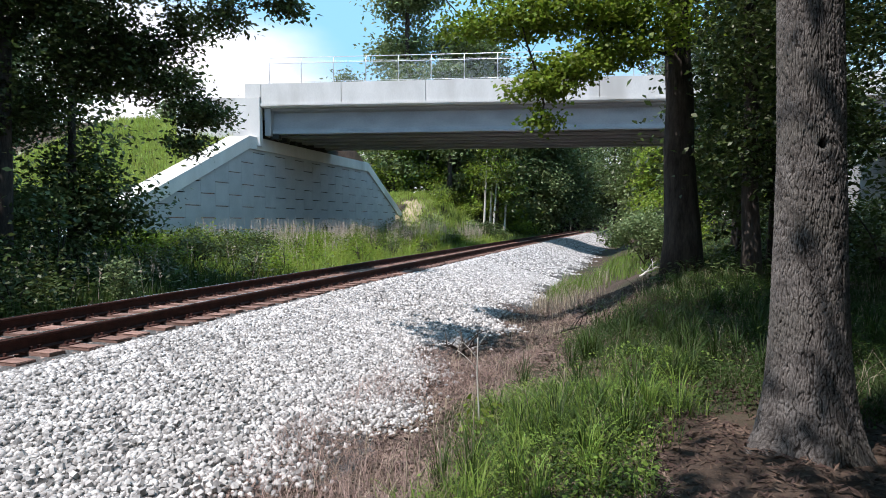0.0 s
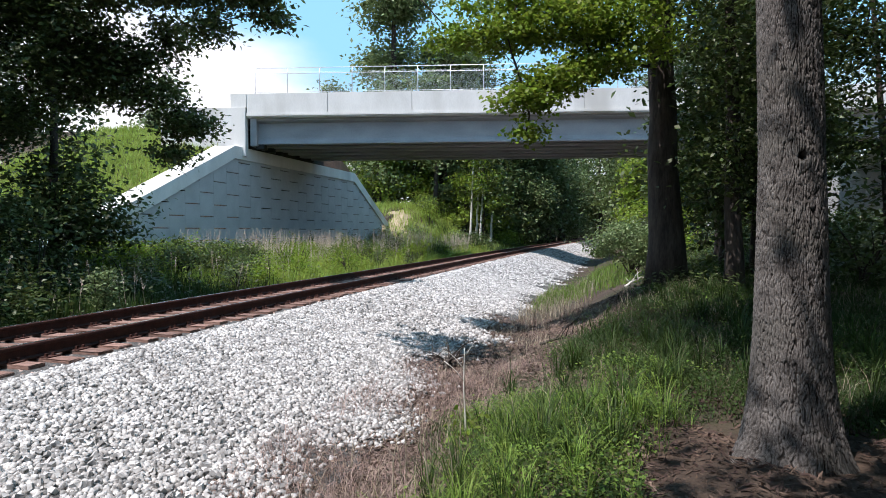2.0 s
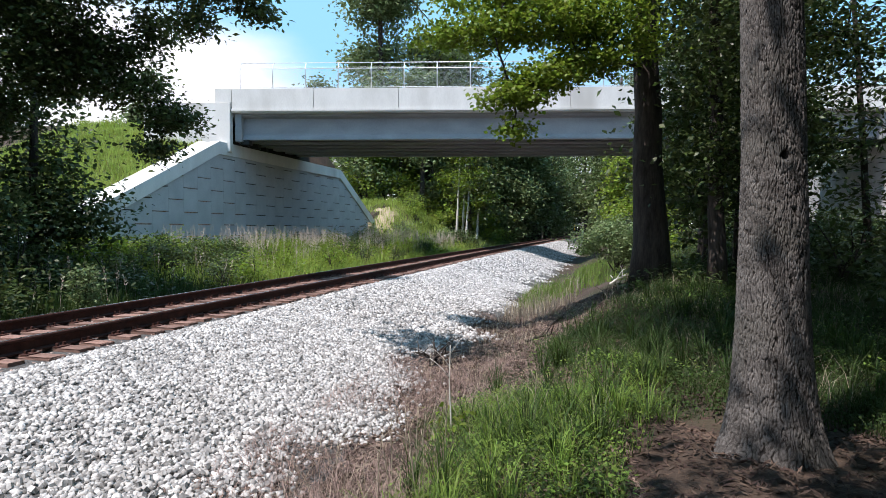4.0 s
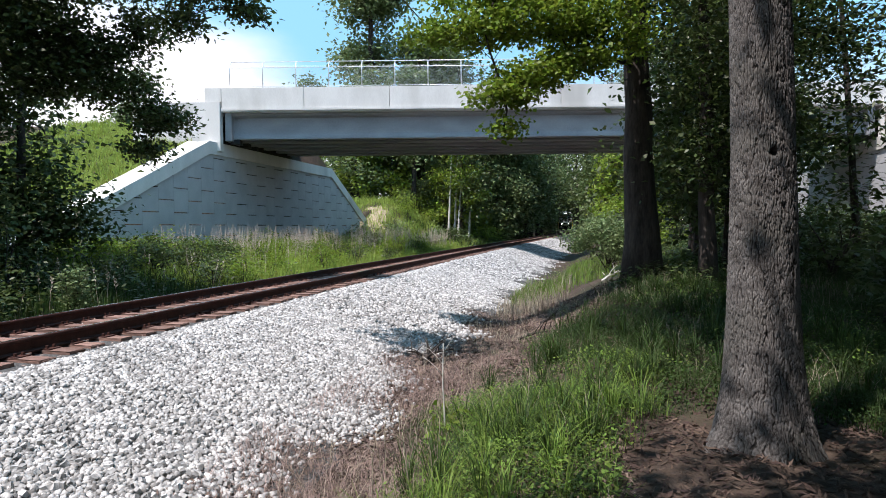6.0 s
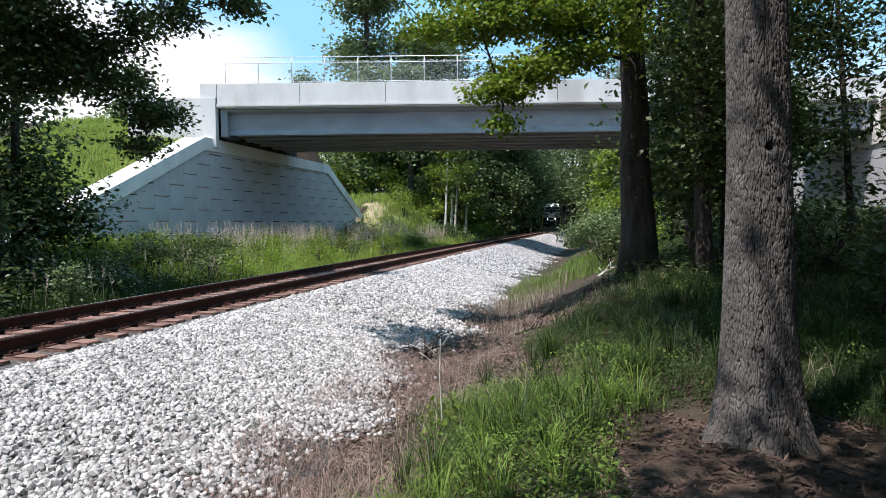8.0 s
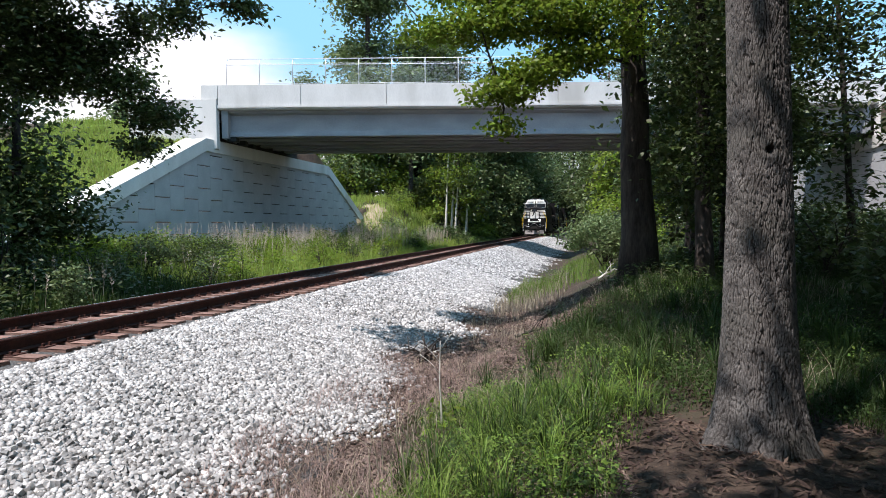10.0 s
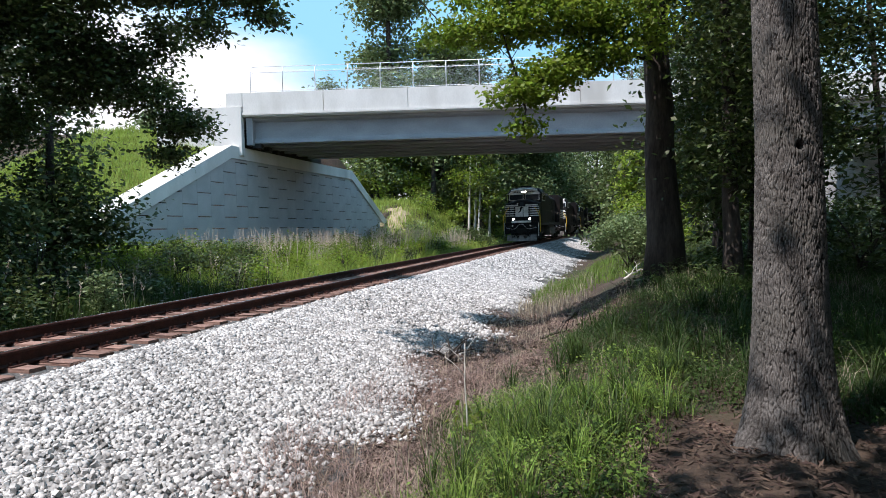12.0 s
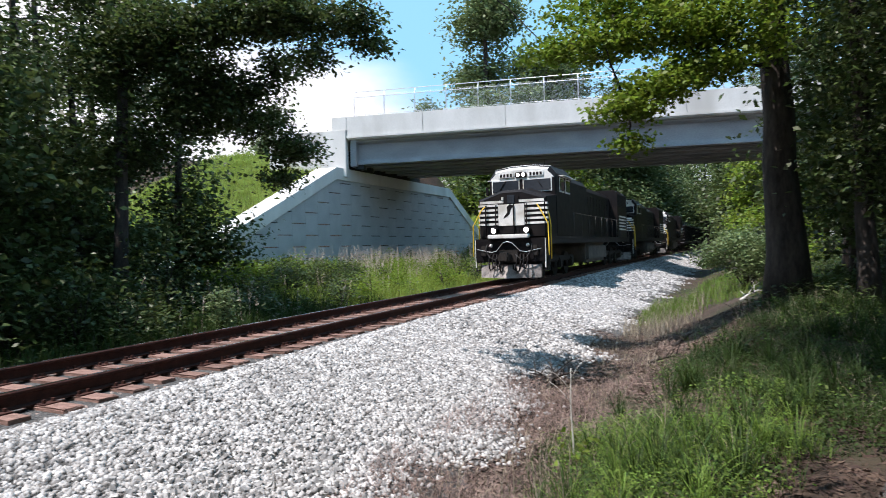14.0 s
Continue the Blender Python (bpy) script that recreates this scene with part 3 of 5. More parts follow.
def locomotive():
    """A six-axle road locomotive with a wide nose; y runs back from its front coupler."""
    lo = thing("locomotive", "weathered black diesel locomotive with white striped nose and lit headlights", "locomotive", group="locomotives of the train")
    part("underframe", Shape().box(-1.5, 1.5, 1.35, 21.6, 1.38, 1.66, 0.03).box(-1.52, 1.52, 1.3, 21.65, 1.60, 1.68, 0.01), GRIME, lo, "black walkway and sill")
    # front plate, snow plough, steps
    part("pilot_plate", Shape().box(-1.5, 1.5, 0.75, 0.87, 0.72, 1.62, 0.03), BLACK, lo, "black front plate")
    plow = Shape().add([(-1.28, 0.80, 0.12), (0, 0.38, 0.10), (1.28, 0.80, 0.12), (1.28, 0.86, 0.62), (0, 0.66, 0.62), (-1.28, 0.86, 0.62),
                        (-1.28, 0.95, 0.12), (0, 0.53, 0.10), (1.28, 0.95, 0.12), (1.28, 0.96, 0.62), (0, 0.78, 0.62), (-1.28, 0.96, 0.62)],
                       [(0, 1, 4, 5), (1, 2, 3, 4), (6, 11, 10, 7), (7, 10, 9, 8), (0, 6, 7, 1), (1, 7, 8, 2), (5, 4, 10, 11), (4, 3, 9, 10), (0, 5, 11, 6), (2, 8, 9, 3)])
    part("snow_plough", plow, PLOUGH, lo, "scuffed grey-white snow plough")
    cp = Shape().box(-0.16, 0.16, 0.30, 0.95, 0.78, 1.02, 0.04).box(-0.26, 0.20, 0.02, 0.36, 0.72, 1.08, 0.07).box(0.06, 0.24, -0.12, 0.14, 0.74, 1.04, 0.05)
    part("coupler", cp, GRIME, lo, "sooty knuckle coupler")
    for side in (-1, 1):
        for k in range(4):
            x, low = side * (0.34 + 0.15 * k), 0.34 + 0.07 * ((k * 3 + (side > 0)) % 4)
            end = x - side * (0.10 + 0.05 * (k % 2))
            part("air_hose", Shape().tube([(x, 0.74, 1.02), (x, 0.62, 1.0), (x + side * 0.03, 0.54, 0.80), (x, 0.50, low + 0.1), (x - side * 0.05, 0.49, low), (end, 0.49, low + 0.05), (end, 0.50, low + 0.2)], 0.03, 8), BLACK, lo, "black rubber air hose")
        st = Shape()
        for k in range(4):
            st.box(side * 1.5 - 0.30 * (side > 0), side * 1.5 + 0.30 * (side < 0), 0.88, 1.32, 0.38 + 0.32 * k, 0.42 + 0.32 * k)
        st.box(side * 1.50 - 0.02, side * 1.50 + 0.02, 0.86, 0.90, 0.34, 1.62).box(side * 1.50 - 0.02, side * 1.50 + 0.02, 1.30, 1.34, 0.34, 1.62)
        part("step_well", st, GRIME, lo, "steel boarding steps")
    part("uncoupling_lever", Shape().tube([(-1.35, 0.66, 1.22), (-0.75, 0.62, 1.10), (-0.5, 0.58, 1.14), (-0.2, 0.50, 1.45), (0, 0.48, 1.50), (0.2, 0.50, 1.45), (0.5, 0.58, 1.14), (0.75, 0.62, 1.10), (1.35, 0.66, 1.22)], 0.014, 8), GALV, lo, "thin pale bent lever rod")
    part("anticlimber", Shape().box(-0.85, 0.85, 0.52, 0.85, 1.62, 1.78, 0.03), WHITE, lo, "white front ledge")
    for side in (-1, 1):
        part("signal_cable", Shape().tube([(side * 0.95, 0.72, 1.40), (side * 0.98, 0.6, 1.2), (side * 0.8, 0.56, 0.9), (side * 0.55, 0.55, 0.8), (side * 0.3, 0.58, 1.0)], 0.022, 8), RUBBER, lo)
        part("pilot_lamp", Shape().tube([(side * 0.78, 0.70, 1.36), (side * 0.78, 0.76, 1.36)], 0.07, 12), WHITE, lo, "small pale lamp")
        part("cylinder_cover", Shape().box(side * 1.1 - 0.12, side * 1.1 + 0.12, 0.66, 0.76, 0.95, 1.35, 0.03), GRIME, lo)
        part("corner_post", Shape().box(side * 1.48 - 0.022, side * 1.48 + 0.022, 0.76, 0.82, 0.5, 1.6, 0.005), WHITE, lo, "pale corner step post")
    part("coupler_pocket", Shape().box(-0.42, 0.42, 0.60, 0.76, 0.70, 1.18, 0.03), GRIME, lo)
    # nose
    nose_ring = lambda y, half, corner, peak: [(-half, y, 1.68), (half, y, 1.68), (half, y, corner), (0.42, y, peak), (-0.42, y, peak), (-half, y, corner)]
    part("nose", Shape().loft([nose_ring(1.10, 1.38, 3.12, 3.42), nose_ring(1.22, 1.46, 3.2, 3.52), nose_ring(2.55, 1.5, 3.34, 3.66)]), BLACK, lo, "black wide nose")
    part("nose_door", Shape().box(-0.34, 0.34, 1.062, 1.10, 1.80, 3.30, 0.02), BLACK, lo, "recessed nose door")
    part("nose_lamp", Shape().box(-0.42, -0.32, 1.05, 1.1, 3.14, 3.26, 0.01), WHITE, lo, "small pale nose lamp")
    part("nose_window", Shape().box(-0.16, 0.16, 1.04, 1.07, 3.0, 3.32, 0.01), GLASS, lo)
    for k in range(5):
        z = 2.16 + 0.185 * k
        for side in (-1, 1):
            a, b = sorted((side * 0.58, side * 1.38))
            part("stripe", Shape().box(a, b, 1.082, 1.102, z, z + 0.085), WHITE, lo)
            part("stripe", Shape().box(side * 1.448 - 0.03, side * 1.448 + 0.03, 1.13, 1.34, z, z + 0.085), WHITE, lo)
    part("top_band", Shape().box(-1.38, 1.38, 1.080, 1.101, 3.02, 3.12), WHITE, lo)
    part("emblem_field", Shape().box(-0.56, 0.56, 1.045, 1.075, 2.12, 2.96, 0.01), WHITE, lo, "white emblem field")
    part("emblem", Shape().loft([[(x, y, z) for x, z in ((-0.34, 2.42), (-0.22, 2.46), (-0.06, 2.58), (-0.02, 2.74), (0.12, 2.90), (-0.04, 2.96), (-0.18, 2.86), (-0.16, 2.66))] for y in (1.036, 1.046)]), BLACK, lo, "plain black emblem shape")
    for x in (-1.10, -0.66, 0.12, 0.66):
        part("grab_bar", Shape().tube([(x, 1.02, 1.75), (x, 1.0, 1.85), (x, 1.0, 2.85), (x, 1.07, 2.95)], 0.03, 6), BLACK, lo)
    # lights
    for side in (-1, 1):
        x = side * 0.70
        h = part("ditch_light", Shape().tube([(x, 0.80, 1.93), (x, 1.08, 1.93)], 0.14, 16), BLACK, lo, "lit ditch light")
        part("lens", Shape().tube([(x, 0.785, 1.93), (x, 0.80, 1.93)], [0.085, 0.10], 16), LAMP, h, "glowing lens")
    # cab
    roof = lambda y, z, w: [(-w, y, 3.30), (w, y, 3.30), (w, y, z - 0.42), (w - 0.28, y, z - 0.08), (0.5, y, z), (-0.5, y, z), (-w + 0.28, y, z - 0.08), (-w, y, z - 0.42)]
    part("cab", Shape().box(-1.52, 1.52, 2.45, 5.0, 1.68, 3.42, 0.03).loft([roof(2.42, 4.44, 1.45), roof(2.62, 4.62, 1.5), roof(5.0, 4.66, 1.52)]), BLACK, lo, "black cab")
    front = Shape().add([(-1.44, 2.40, 4.06), (1.44, 2.40, 4.06), (1.40, 2.41, 4.10), (1.14, 2.41, 4.36), (0.5, 2.41, 4.44), (-0.5, 2.41, 4.44), (-1.14, 2.41, 4.36), (-1.40, 2.41, 4.10),
                         (-1.44, 2.43, 4.06), (1.44, 2.43, 4.06), (1.40, 2.43, 4.10), (1.14, 2.43, 4.36), (0.5, 2.43, 4.44), (-0.5, 2.43, 4.44), (-1.14, 2.43, 4.36), (-1.40, 2.43, 4.10)],
                        [tuple(range(8)), tuple(range(15, 7, -1))] + [(i, (i + 1) % 8, (i + 1) % 8 + 8, i + 8) for i in range(8)])
    part("brow", front, WHITE, lo, "white brow above the windscreen")
    part("brow_top", Shape().loft([[(-1.16, 2.405, 4.372), (-0.5, 2.405, 4.45), (0.5, 2.405, 4.45), (1.16, 2.405, 4.372), (1.16, 2.41, 4.34), (-1.16, 2.41, 4.34)], [(-1.24, 2.66, 4.55), (-0.5, 2.66, 4.64), (0.5, 2.66, 4.64), (1.24, 2.66, 4.55), (1.24, 2.67, 4.5), (-1.24, 2.67, 4.5)]]), WHITE, lo)
    for side in (-1, 1):
        a, b = sorted((side * 0.12, side * 1.30))
        fr = part("windscreen_frame", Shape().box(a - 0.05, b + 0.05, 2.395, 2.425, 3.50, 4.06, 0.01), WHITE, lo, "pale windscreen frame")
        part("windscreen", Shape().box(a, b, 2.375, 2.40, 3.55, 4.01, 0.01), GLASS, fr, "dark windscreen")
        wp = Shape().tube([(side * 0.7, 2.36, 4.02), (side * 0.95, 2.36, 3.66)], 0.014, 6)
        part("wiper", wp, BLACK, fr)
        a, b = sorted((side * 0.32, side * 1.0))
        nb = part("number_board", Shape().box(a, b, 2.36, 2.40, 4.14, 4.34, 0.01), WHITE, lo, "white number board with dark bars")
        for k in range(4):
            c = side * 0.44 + side * 0.15 * k
            part("bar", Shape().box(c - 0.045, c + 0.045, 2.352, 2.362, 4.18, 4.30), BLACK, nb)
        for k in range(2):
            y0 = 2.9 + 1.0 * k
            wf = part("side_window", Shape().box(side * 1.53 - 0.012, side * 1.53 + 0.012, y0, y0 + 0.78, 3.48, 4.08, 0.005), WHITE, lo, "pale side window frame")
            part("pane", Shape().box(side * 1.54 - 0.014, side * 1.54 + 0.014, y0 + 0.06, y0 + 0.72, 3.54, 4.02), GLASS, wf)
        part("mirror", Shape().box(side * 1.72 - 0.06, side * 1.72 + 0.06, 2.75, 2.79, 3.5, 3.85, 0.01), BLACK, lo)
        part("sun_visor", Shape().box(min(side * 1.52, side * 1.75), max(side * 1.52, side * 1.75), 2.9, 4.7, 4.12, 4.15), WHITE, lo)
    hl = part("headlight", Shape().box(-0.26, 0.26, 2.34, 2.42, 4.12, 4.34, 0.03), BLACK, lo, "twin headlight above the windscreen")
    for x in (-0.12, 0.12):
        part("lens", Shape().tube([(x, 2.325, 4.23), (x, 2.345, 4.23)], [0.065, 0.08], 14), LAMP, hl, "glowing lens")
    # hood
    hood = lambda y, w, z: [(-w, y, 1.68), (w, y, 1.68), (w, y, z - 0.25), (w - 0.22, y, z), (-w + 0.22, y, z), (-w, y, z - 0.25)]
    part("equipment_cabin", Shape().loft([hood(5.0, 1.5, 4.3), hood(8.2, 1.5, 4.3)]), BLACK, lo, "black equipment cabin")
    part("engine_hood", Shape().loft([hood(8.2, 0.98, 4.32), hood(17.0, 0.98, 4.32)]), BLACK, lo, "long black engine hood")
    part("radiator_cabin", Shape().loft([hood(17.0, 1.02, 4.3), hood(17.01, 1.5, 4.62), hood(20.6, 1.5, 4.62), hood(20.9, 1.2, 4.3)]), BLACK, lo, "black radiator housing")
    for side in (-1, 1):
        for k in range(11):
            y0 = 8.4 + 0.77 * k
            part("hood_door", Shape().box(side * 0.985 - 0.012, side * 0.985 + 0.012, y0, y0 + 0.7, 1.85, 3.85, 0.006), BLACK, lo)
        for k in range(9):
            part("louvre", Shape().box(side * 1.51 - 0.015, side * 1.51 + 0.015, 17.3, 20.3, 3.6 + 0.09 * k, 3.65 + 0.09 * k), GRIME, lo)
        for k in range(5):
            part("stripe", Shape().box(side * 1.505 - 0.006, side * 1.505 + 0.006, 17.6, 20.2, 2.15 + 0.2 * k, 2.24 + 0.2 * k), WHITE, lo)
        hr = Shape().tube([(side * 1.5, 5.4, 2.72), (side * 1.5, 21.4, 2.72)], 0.02, 6)
        for k in range(11):
            hr.tube([(side * 1.5, 5.4 + 1.6 * k, 1.66), (side * 1.5, 5.4 + 1.6 * k, 2.74)], 0.02, 6)
        part("handrail", hr, DUSTY, lo, "worn grey handrail")
        part("front_handrail", Shape().tube([(side * 1.12, 0.98, 2.9), (side * 1.25, 0.90, 2.75), (side * 1.60, 0.84, 2.15), (side * 1.62, 0.84, 1.15), (side * 1.62, 0.84, 0.95)], 0.026, 8), YELLOW, lo, "bright yellow handrail")
        part("front_handrail", Shape().tube([(side * 1.38, 1.3, 2.85), (side * 1.52, 1.34, 2.45), (side * 1.56, 1.36, 2.1), (side * 1.56, 1.36, 0.8)], 0.026, 8), YELLOW, lo)
    for k, y in enumerate((10.0, 12.4, 14.6)):
        part("roof_hatch", Shape().box(-0.55, 0.55, y, y + 1.4, 4.30, 4.42, 0.03), GRIME, lo)
    part("exhaust_stack", Shape().box(-0.35, 0.35, 12.0, 12.38, 4.32, 4.62, 0.03), GRIME, lo)
    part("horn", Shape().box(-0.3, 0.3, 5.6, 5.7, 4.3, 4.42).tube([(-0.2, 5.65, 4.46), (-0.2, 5.2, 4.46)], [0.03, 0.09], 8).tube([(0.2, 5.65, 4.46), (0.2, 5.3, 4.46)], [0.03, 0.08], 8), GRIME, lo)
    part("roof_aerial", Shape().box(-0.5, 0.5, 3.3, 4.0, 4.66, 4.80, 0.04).tube([(0.7, 3.6, 4.6), (0.7, 3.6, 4.9)], 0.008, 6), GRIME, lo, "grey aerial dome")
    part("fuel_tank", Shape().box(-1.40, 1.40, 8.6, 13.6, 0.40, 1.38, 0.16), DUSTY, lo, "dusty grey fuel tank")
    truck(lo, 4.4, (-2.0, 0, 2.0))
    truck(lo, 18.0, (-2.0, 0, 2.0))
    part("rear_coupler", Shape().box(-0.14, 0.14, 21.6, 22.5, 0.80, 1.0, 0.04), GRIME, lo)
    return lo


def hopper_car():
    h = thing("hopper_car", "black steel coal hopper car loaded to the rim", "freight car", group="coal cars of the train")
    side = [(-1.48, 1.3), (-1.5, 3.4), (1.5, 3.4), (1.48, 1.3), (0.9, 0.75), (-0.9, 0.75)]
    part("body", Shape().prism(side, 0.9, 14.9), BLACK, h, "black ribbed body")
    for k in range(13):
        for sx in (-1, 1):
            part("rib", Shape().box(sx * 1.53 - 0.05, sx * 1.53 + 0.05, 1.0 + k * 1.13, 1.12 + k * 1.13, 1.25, 3.42), GRIME, h)
    for sx in (-1, 1):
        part("top_chord", Shape().box(sx * 1.53 - 0.07, sx * 1.53 + 0.07, 0.85, 14.95, 3.34, 3.50, 0.02), GRIME, h)
    heap = [[(-1.4, y, 3.3), (1.4, y, 3.3), (0.6, y, 3.3 + z), (-0.6, y, 3.3 + z)] for y, z in ((1, 0.05), (2.2, 0.5), (5, 0.62), (8, 0.5), (11, 0.66), (13.6, 0.5), (14.8, 0.05))]
    part("coal_load", Shape().loft(heap), COAL, h, "heap of coal")
    part("draw_gear", Shape().box(-0.14, 0.14, 0.0, 15.8, 0.8, 1.0, 0.03), GRIME, h)
    lad = Shape()
    for k in range(6):
        lad.tube([(0.9, 0.80, 1.1 + 0.38 * k), (1.4, 0.80, 1.1 + 0.38 * k)], 0.02, 6)
    part("ladder", lad, GALV, h)
    part("end_sheet", Shape().box(-1.48, 1.48, 0.84, 0.9, 1.1, 3.4, 0.01), BLACK, h, "black end sheet with ladder")
    truck(h, 2.6, (-0.9, 0.9), wheel=0.46)
    truck(h, 13.2, (-0.9, 0.9), wheel=0.46)
    return h


lead = locomotive()
lead.scale = (0.95, 1, 1)
train = [(lead, 0.0, 22.3)]
back_of = 22.6
for k in range(2):
    train.append((copy_thing(train[0][0], pose(0, 0, 0)), back_of, 22.3))
    back_of += 22.6
car = hopper_car()
train.append((car, back_of, 15.8))
back_of += 15.9
for k in range(8):
    train.append((copy_thing(car, pose(0, 0, 0)), back_of, 15.8))
    back_of += 15.9


def motions():
    """The train rolls towards the eye at a steady 13.65 metres a second."""
    for ob, behind, length in train:
        rows = []
        for k in range(29):
            t = k * 0.5
            y0 = 21.15 + 13.65 * (SECONDS - t) + behind
            xa, xb = float(track_x(y0 + 0.2 * length)), float(track_x(y0 + 0.8 * length))
            turn = -math.degrees(math.atan2(xb - xa, 0.6 * length))
            x0 = xa - (xb - xa) / 3
            rows.append((t, pose(x0, y0, 0, 0, 0, turn)))
        walk(ob, rows)


# ---- trees and plants ----
def limb(shape, a, b, r0, r1, r, sag=0.08, n=6, sides=6):
    a, b = Vector(a), Vector(b)
    side = (b - a).cross(Vector((0, 0, 1)))
    side = side.normalized() if side.length > 1e-4 else Vector((1, 0, 0))
    bow, w = (b - a).length * sag, r.uniform(-1, 1)
    pts = []
    for i in range(n):
        t = i / (n - 1)
        k = math.sin(math.pi * t)
        pts.append(a.lerp(b, t) + Vector((0, 0, bow * k)) + side * (bow * w * k + bow * 0.25 * math.sin(9 * t + w)))
    shape.tube(pts, [r0 + (r1 - r0) * (i / (n - 1)) ** 0.8 for i in range(n)], sides)
    return pts


def tree(name, label, base, top, r0, blobs, size, leaf, bark, seed, fork=0.35, sides=9, droop=0.35, clump=0.3, aspect=0.55, group="", limb_r=0.22):
    """A tapered trunk from base to top, limbs to the blobs of its crown, and leaves in sprays."""
    r = random.Random(seed)
    t = thing(name, label, "tree", pose(*base), group)
    B = Vector(base)
    trunk = Shape()
    tip = Vector(top) - B
    pts = []
    n = 12
    for i in range(n):
        k = i / (n - 1)
        pts.append(tip * k + Vector((r.uniform(-1, 1), r.uniform(-1, 1), 0)) * r0 * 0.12 * (k > 0) + Vector((0, 0, -0.15 if i == 0 else 0)))
    rad = [r0 * (1 + 0.35 * math.exp(-14 * i / (n - 1))) * (1 - 0.6 * i / (n - 1)) for i in range(n)]
    trunk.tube(pts, rad, sides)
    joints = [(pts[i], min(rad[i] * 0.45, limb_r * 0.3)) for i in range(n) if i >= fork * (n - 1)]
    for q in blobs:
        c = Vector(q[:3]) - B
        start, thick = min(joints, key=lambda j: (j[0] - c).length + (2.0 if j[0].z > c.z + 0.5 else 0.0))
        ends = limb(trunk, start, c, thick, max(0.012, thick * 0.45), r, 0.1)
        joints.append((c, max(0.012, thick * 0.45)))
        for _ in range(3 if size < 0.4 else 0):
            d = Vector((r.uniform(-1, 1) * q[3], r.uniform(-1, 1) * q[4], r.uniform(-1, 1) * q[5])) * 0.8
            limb(trunk, ends[r.choice((2, 3, 4))], c + d, max(0.008, thick * 0.25), 0.004, r, 0.06, 4, 4)
    part("trunk", trunk, bark, t)
    mids = []
    for q in blobs:
        if q[6] > 600 and fork in (0.25, 0.2):
            m = Vector(top).lerp(Vector(q[:3]), 0.62)
            m.z = q[2] + 0.25 * (top[2] - q[2]) * 0.2
            mids.append((m.x, m.y, m.z, q[3] * 0.8, q[4] * 0.8, q[5] * 0.7, int(q[6] * 0.35)))
    blobs = list(blobs) + mids
    lv = leaf_cloud([(q[0] - B.x, q[1] - B.y, q[2] - B.z, *q[3:]) for q in blobs], size, droop, aspect, clump)
    part("crown", quads("crown", lv, 4, leaf), None, t)
    return t


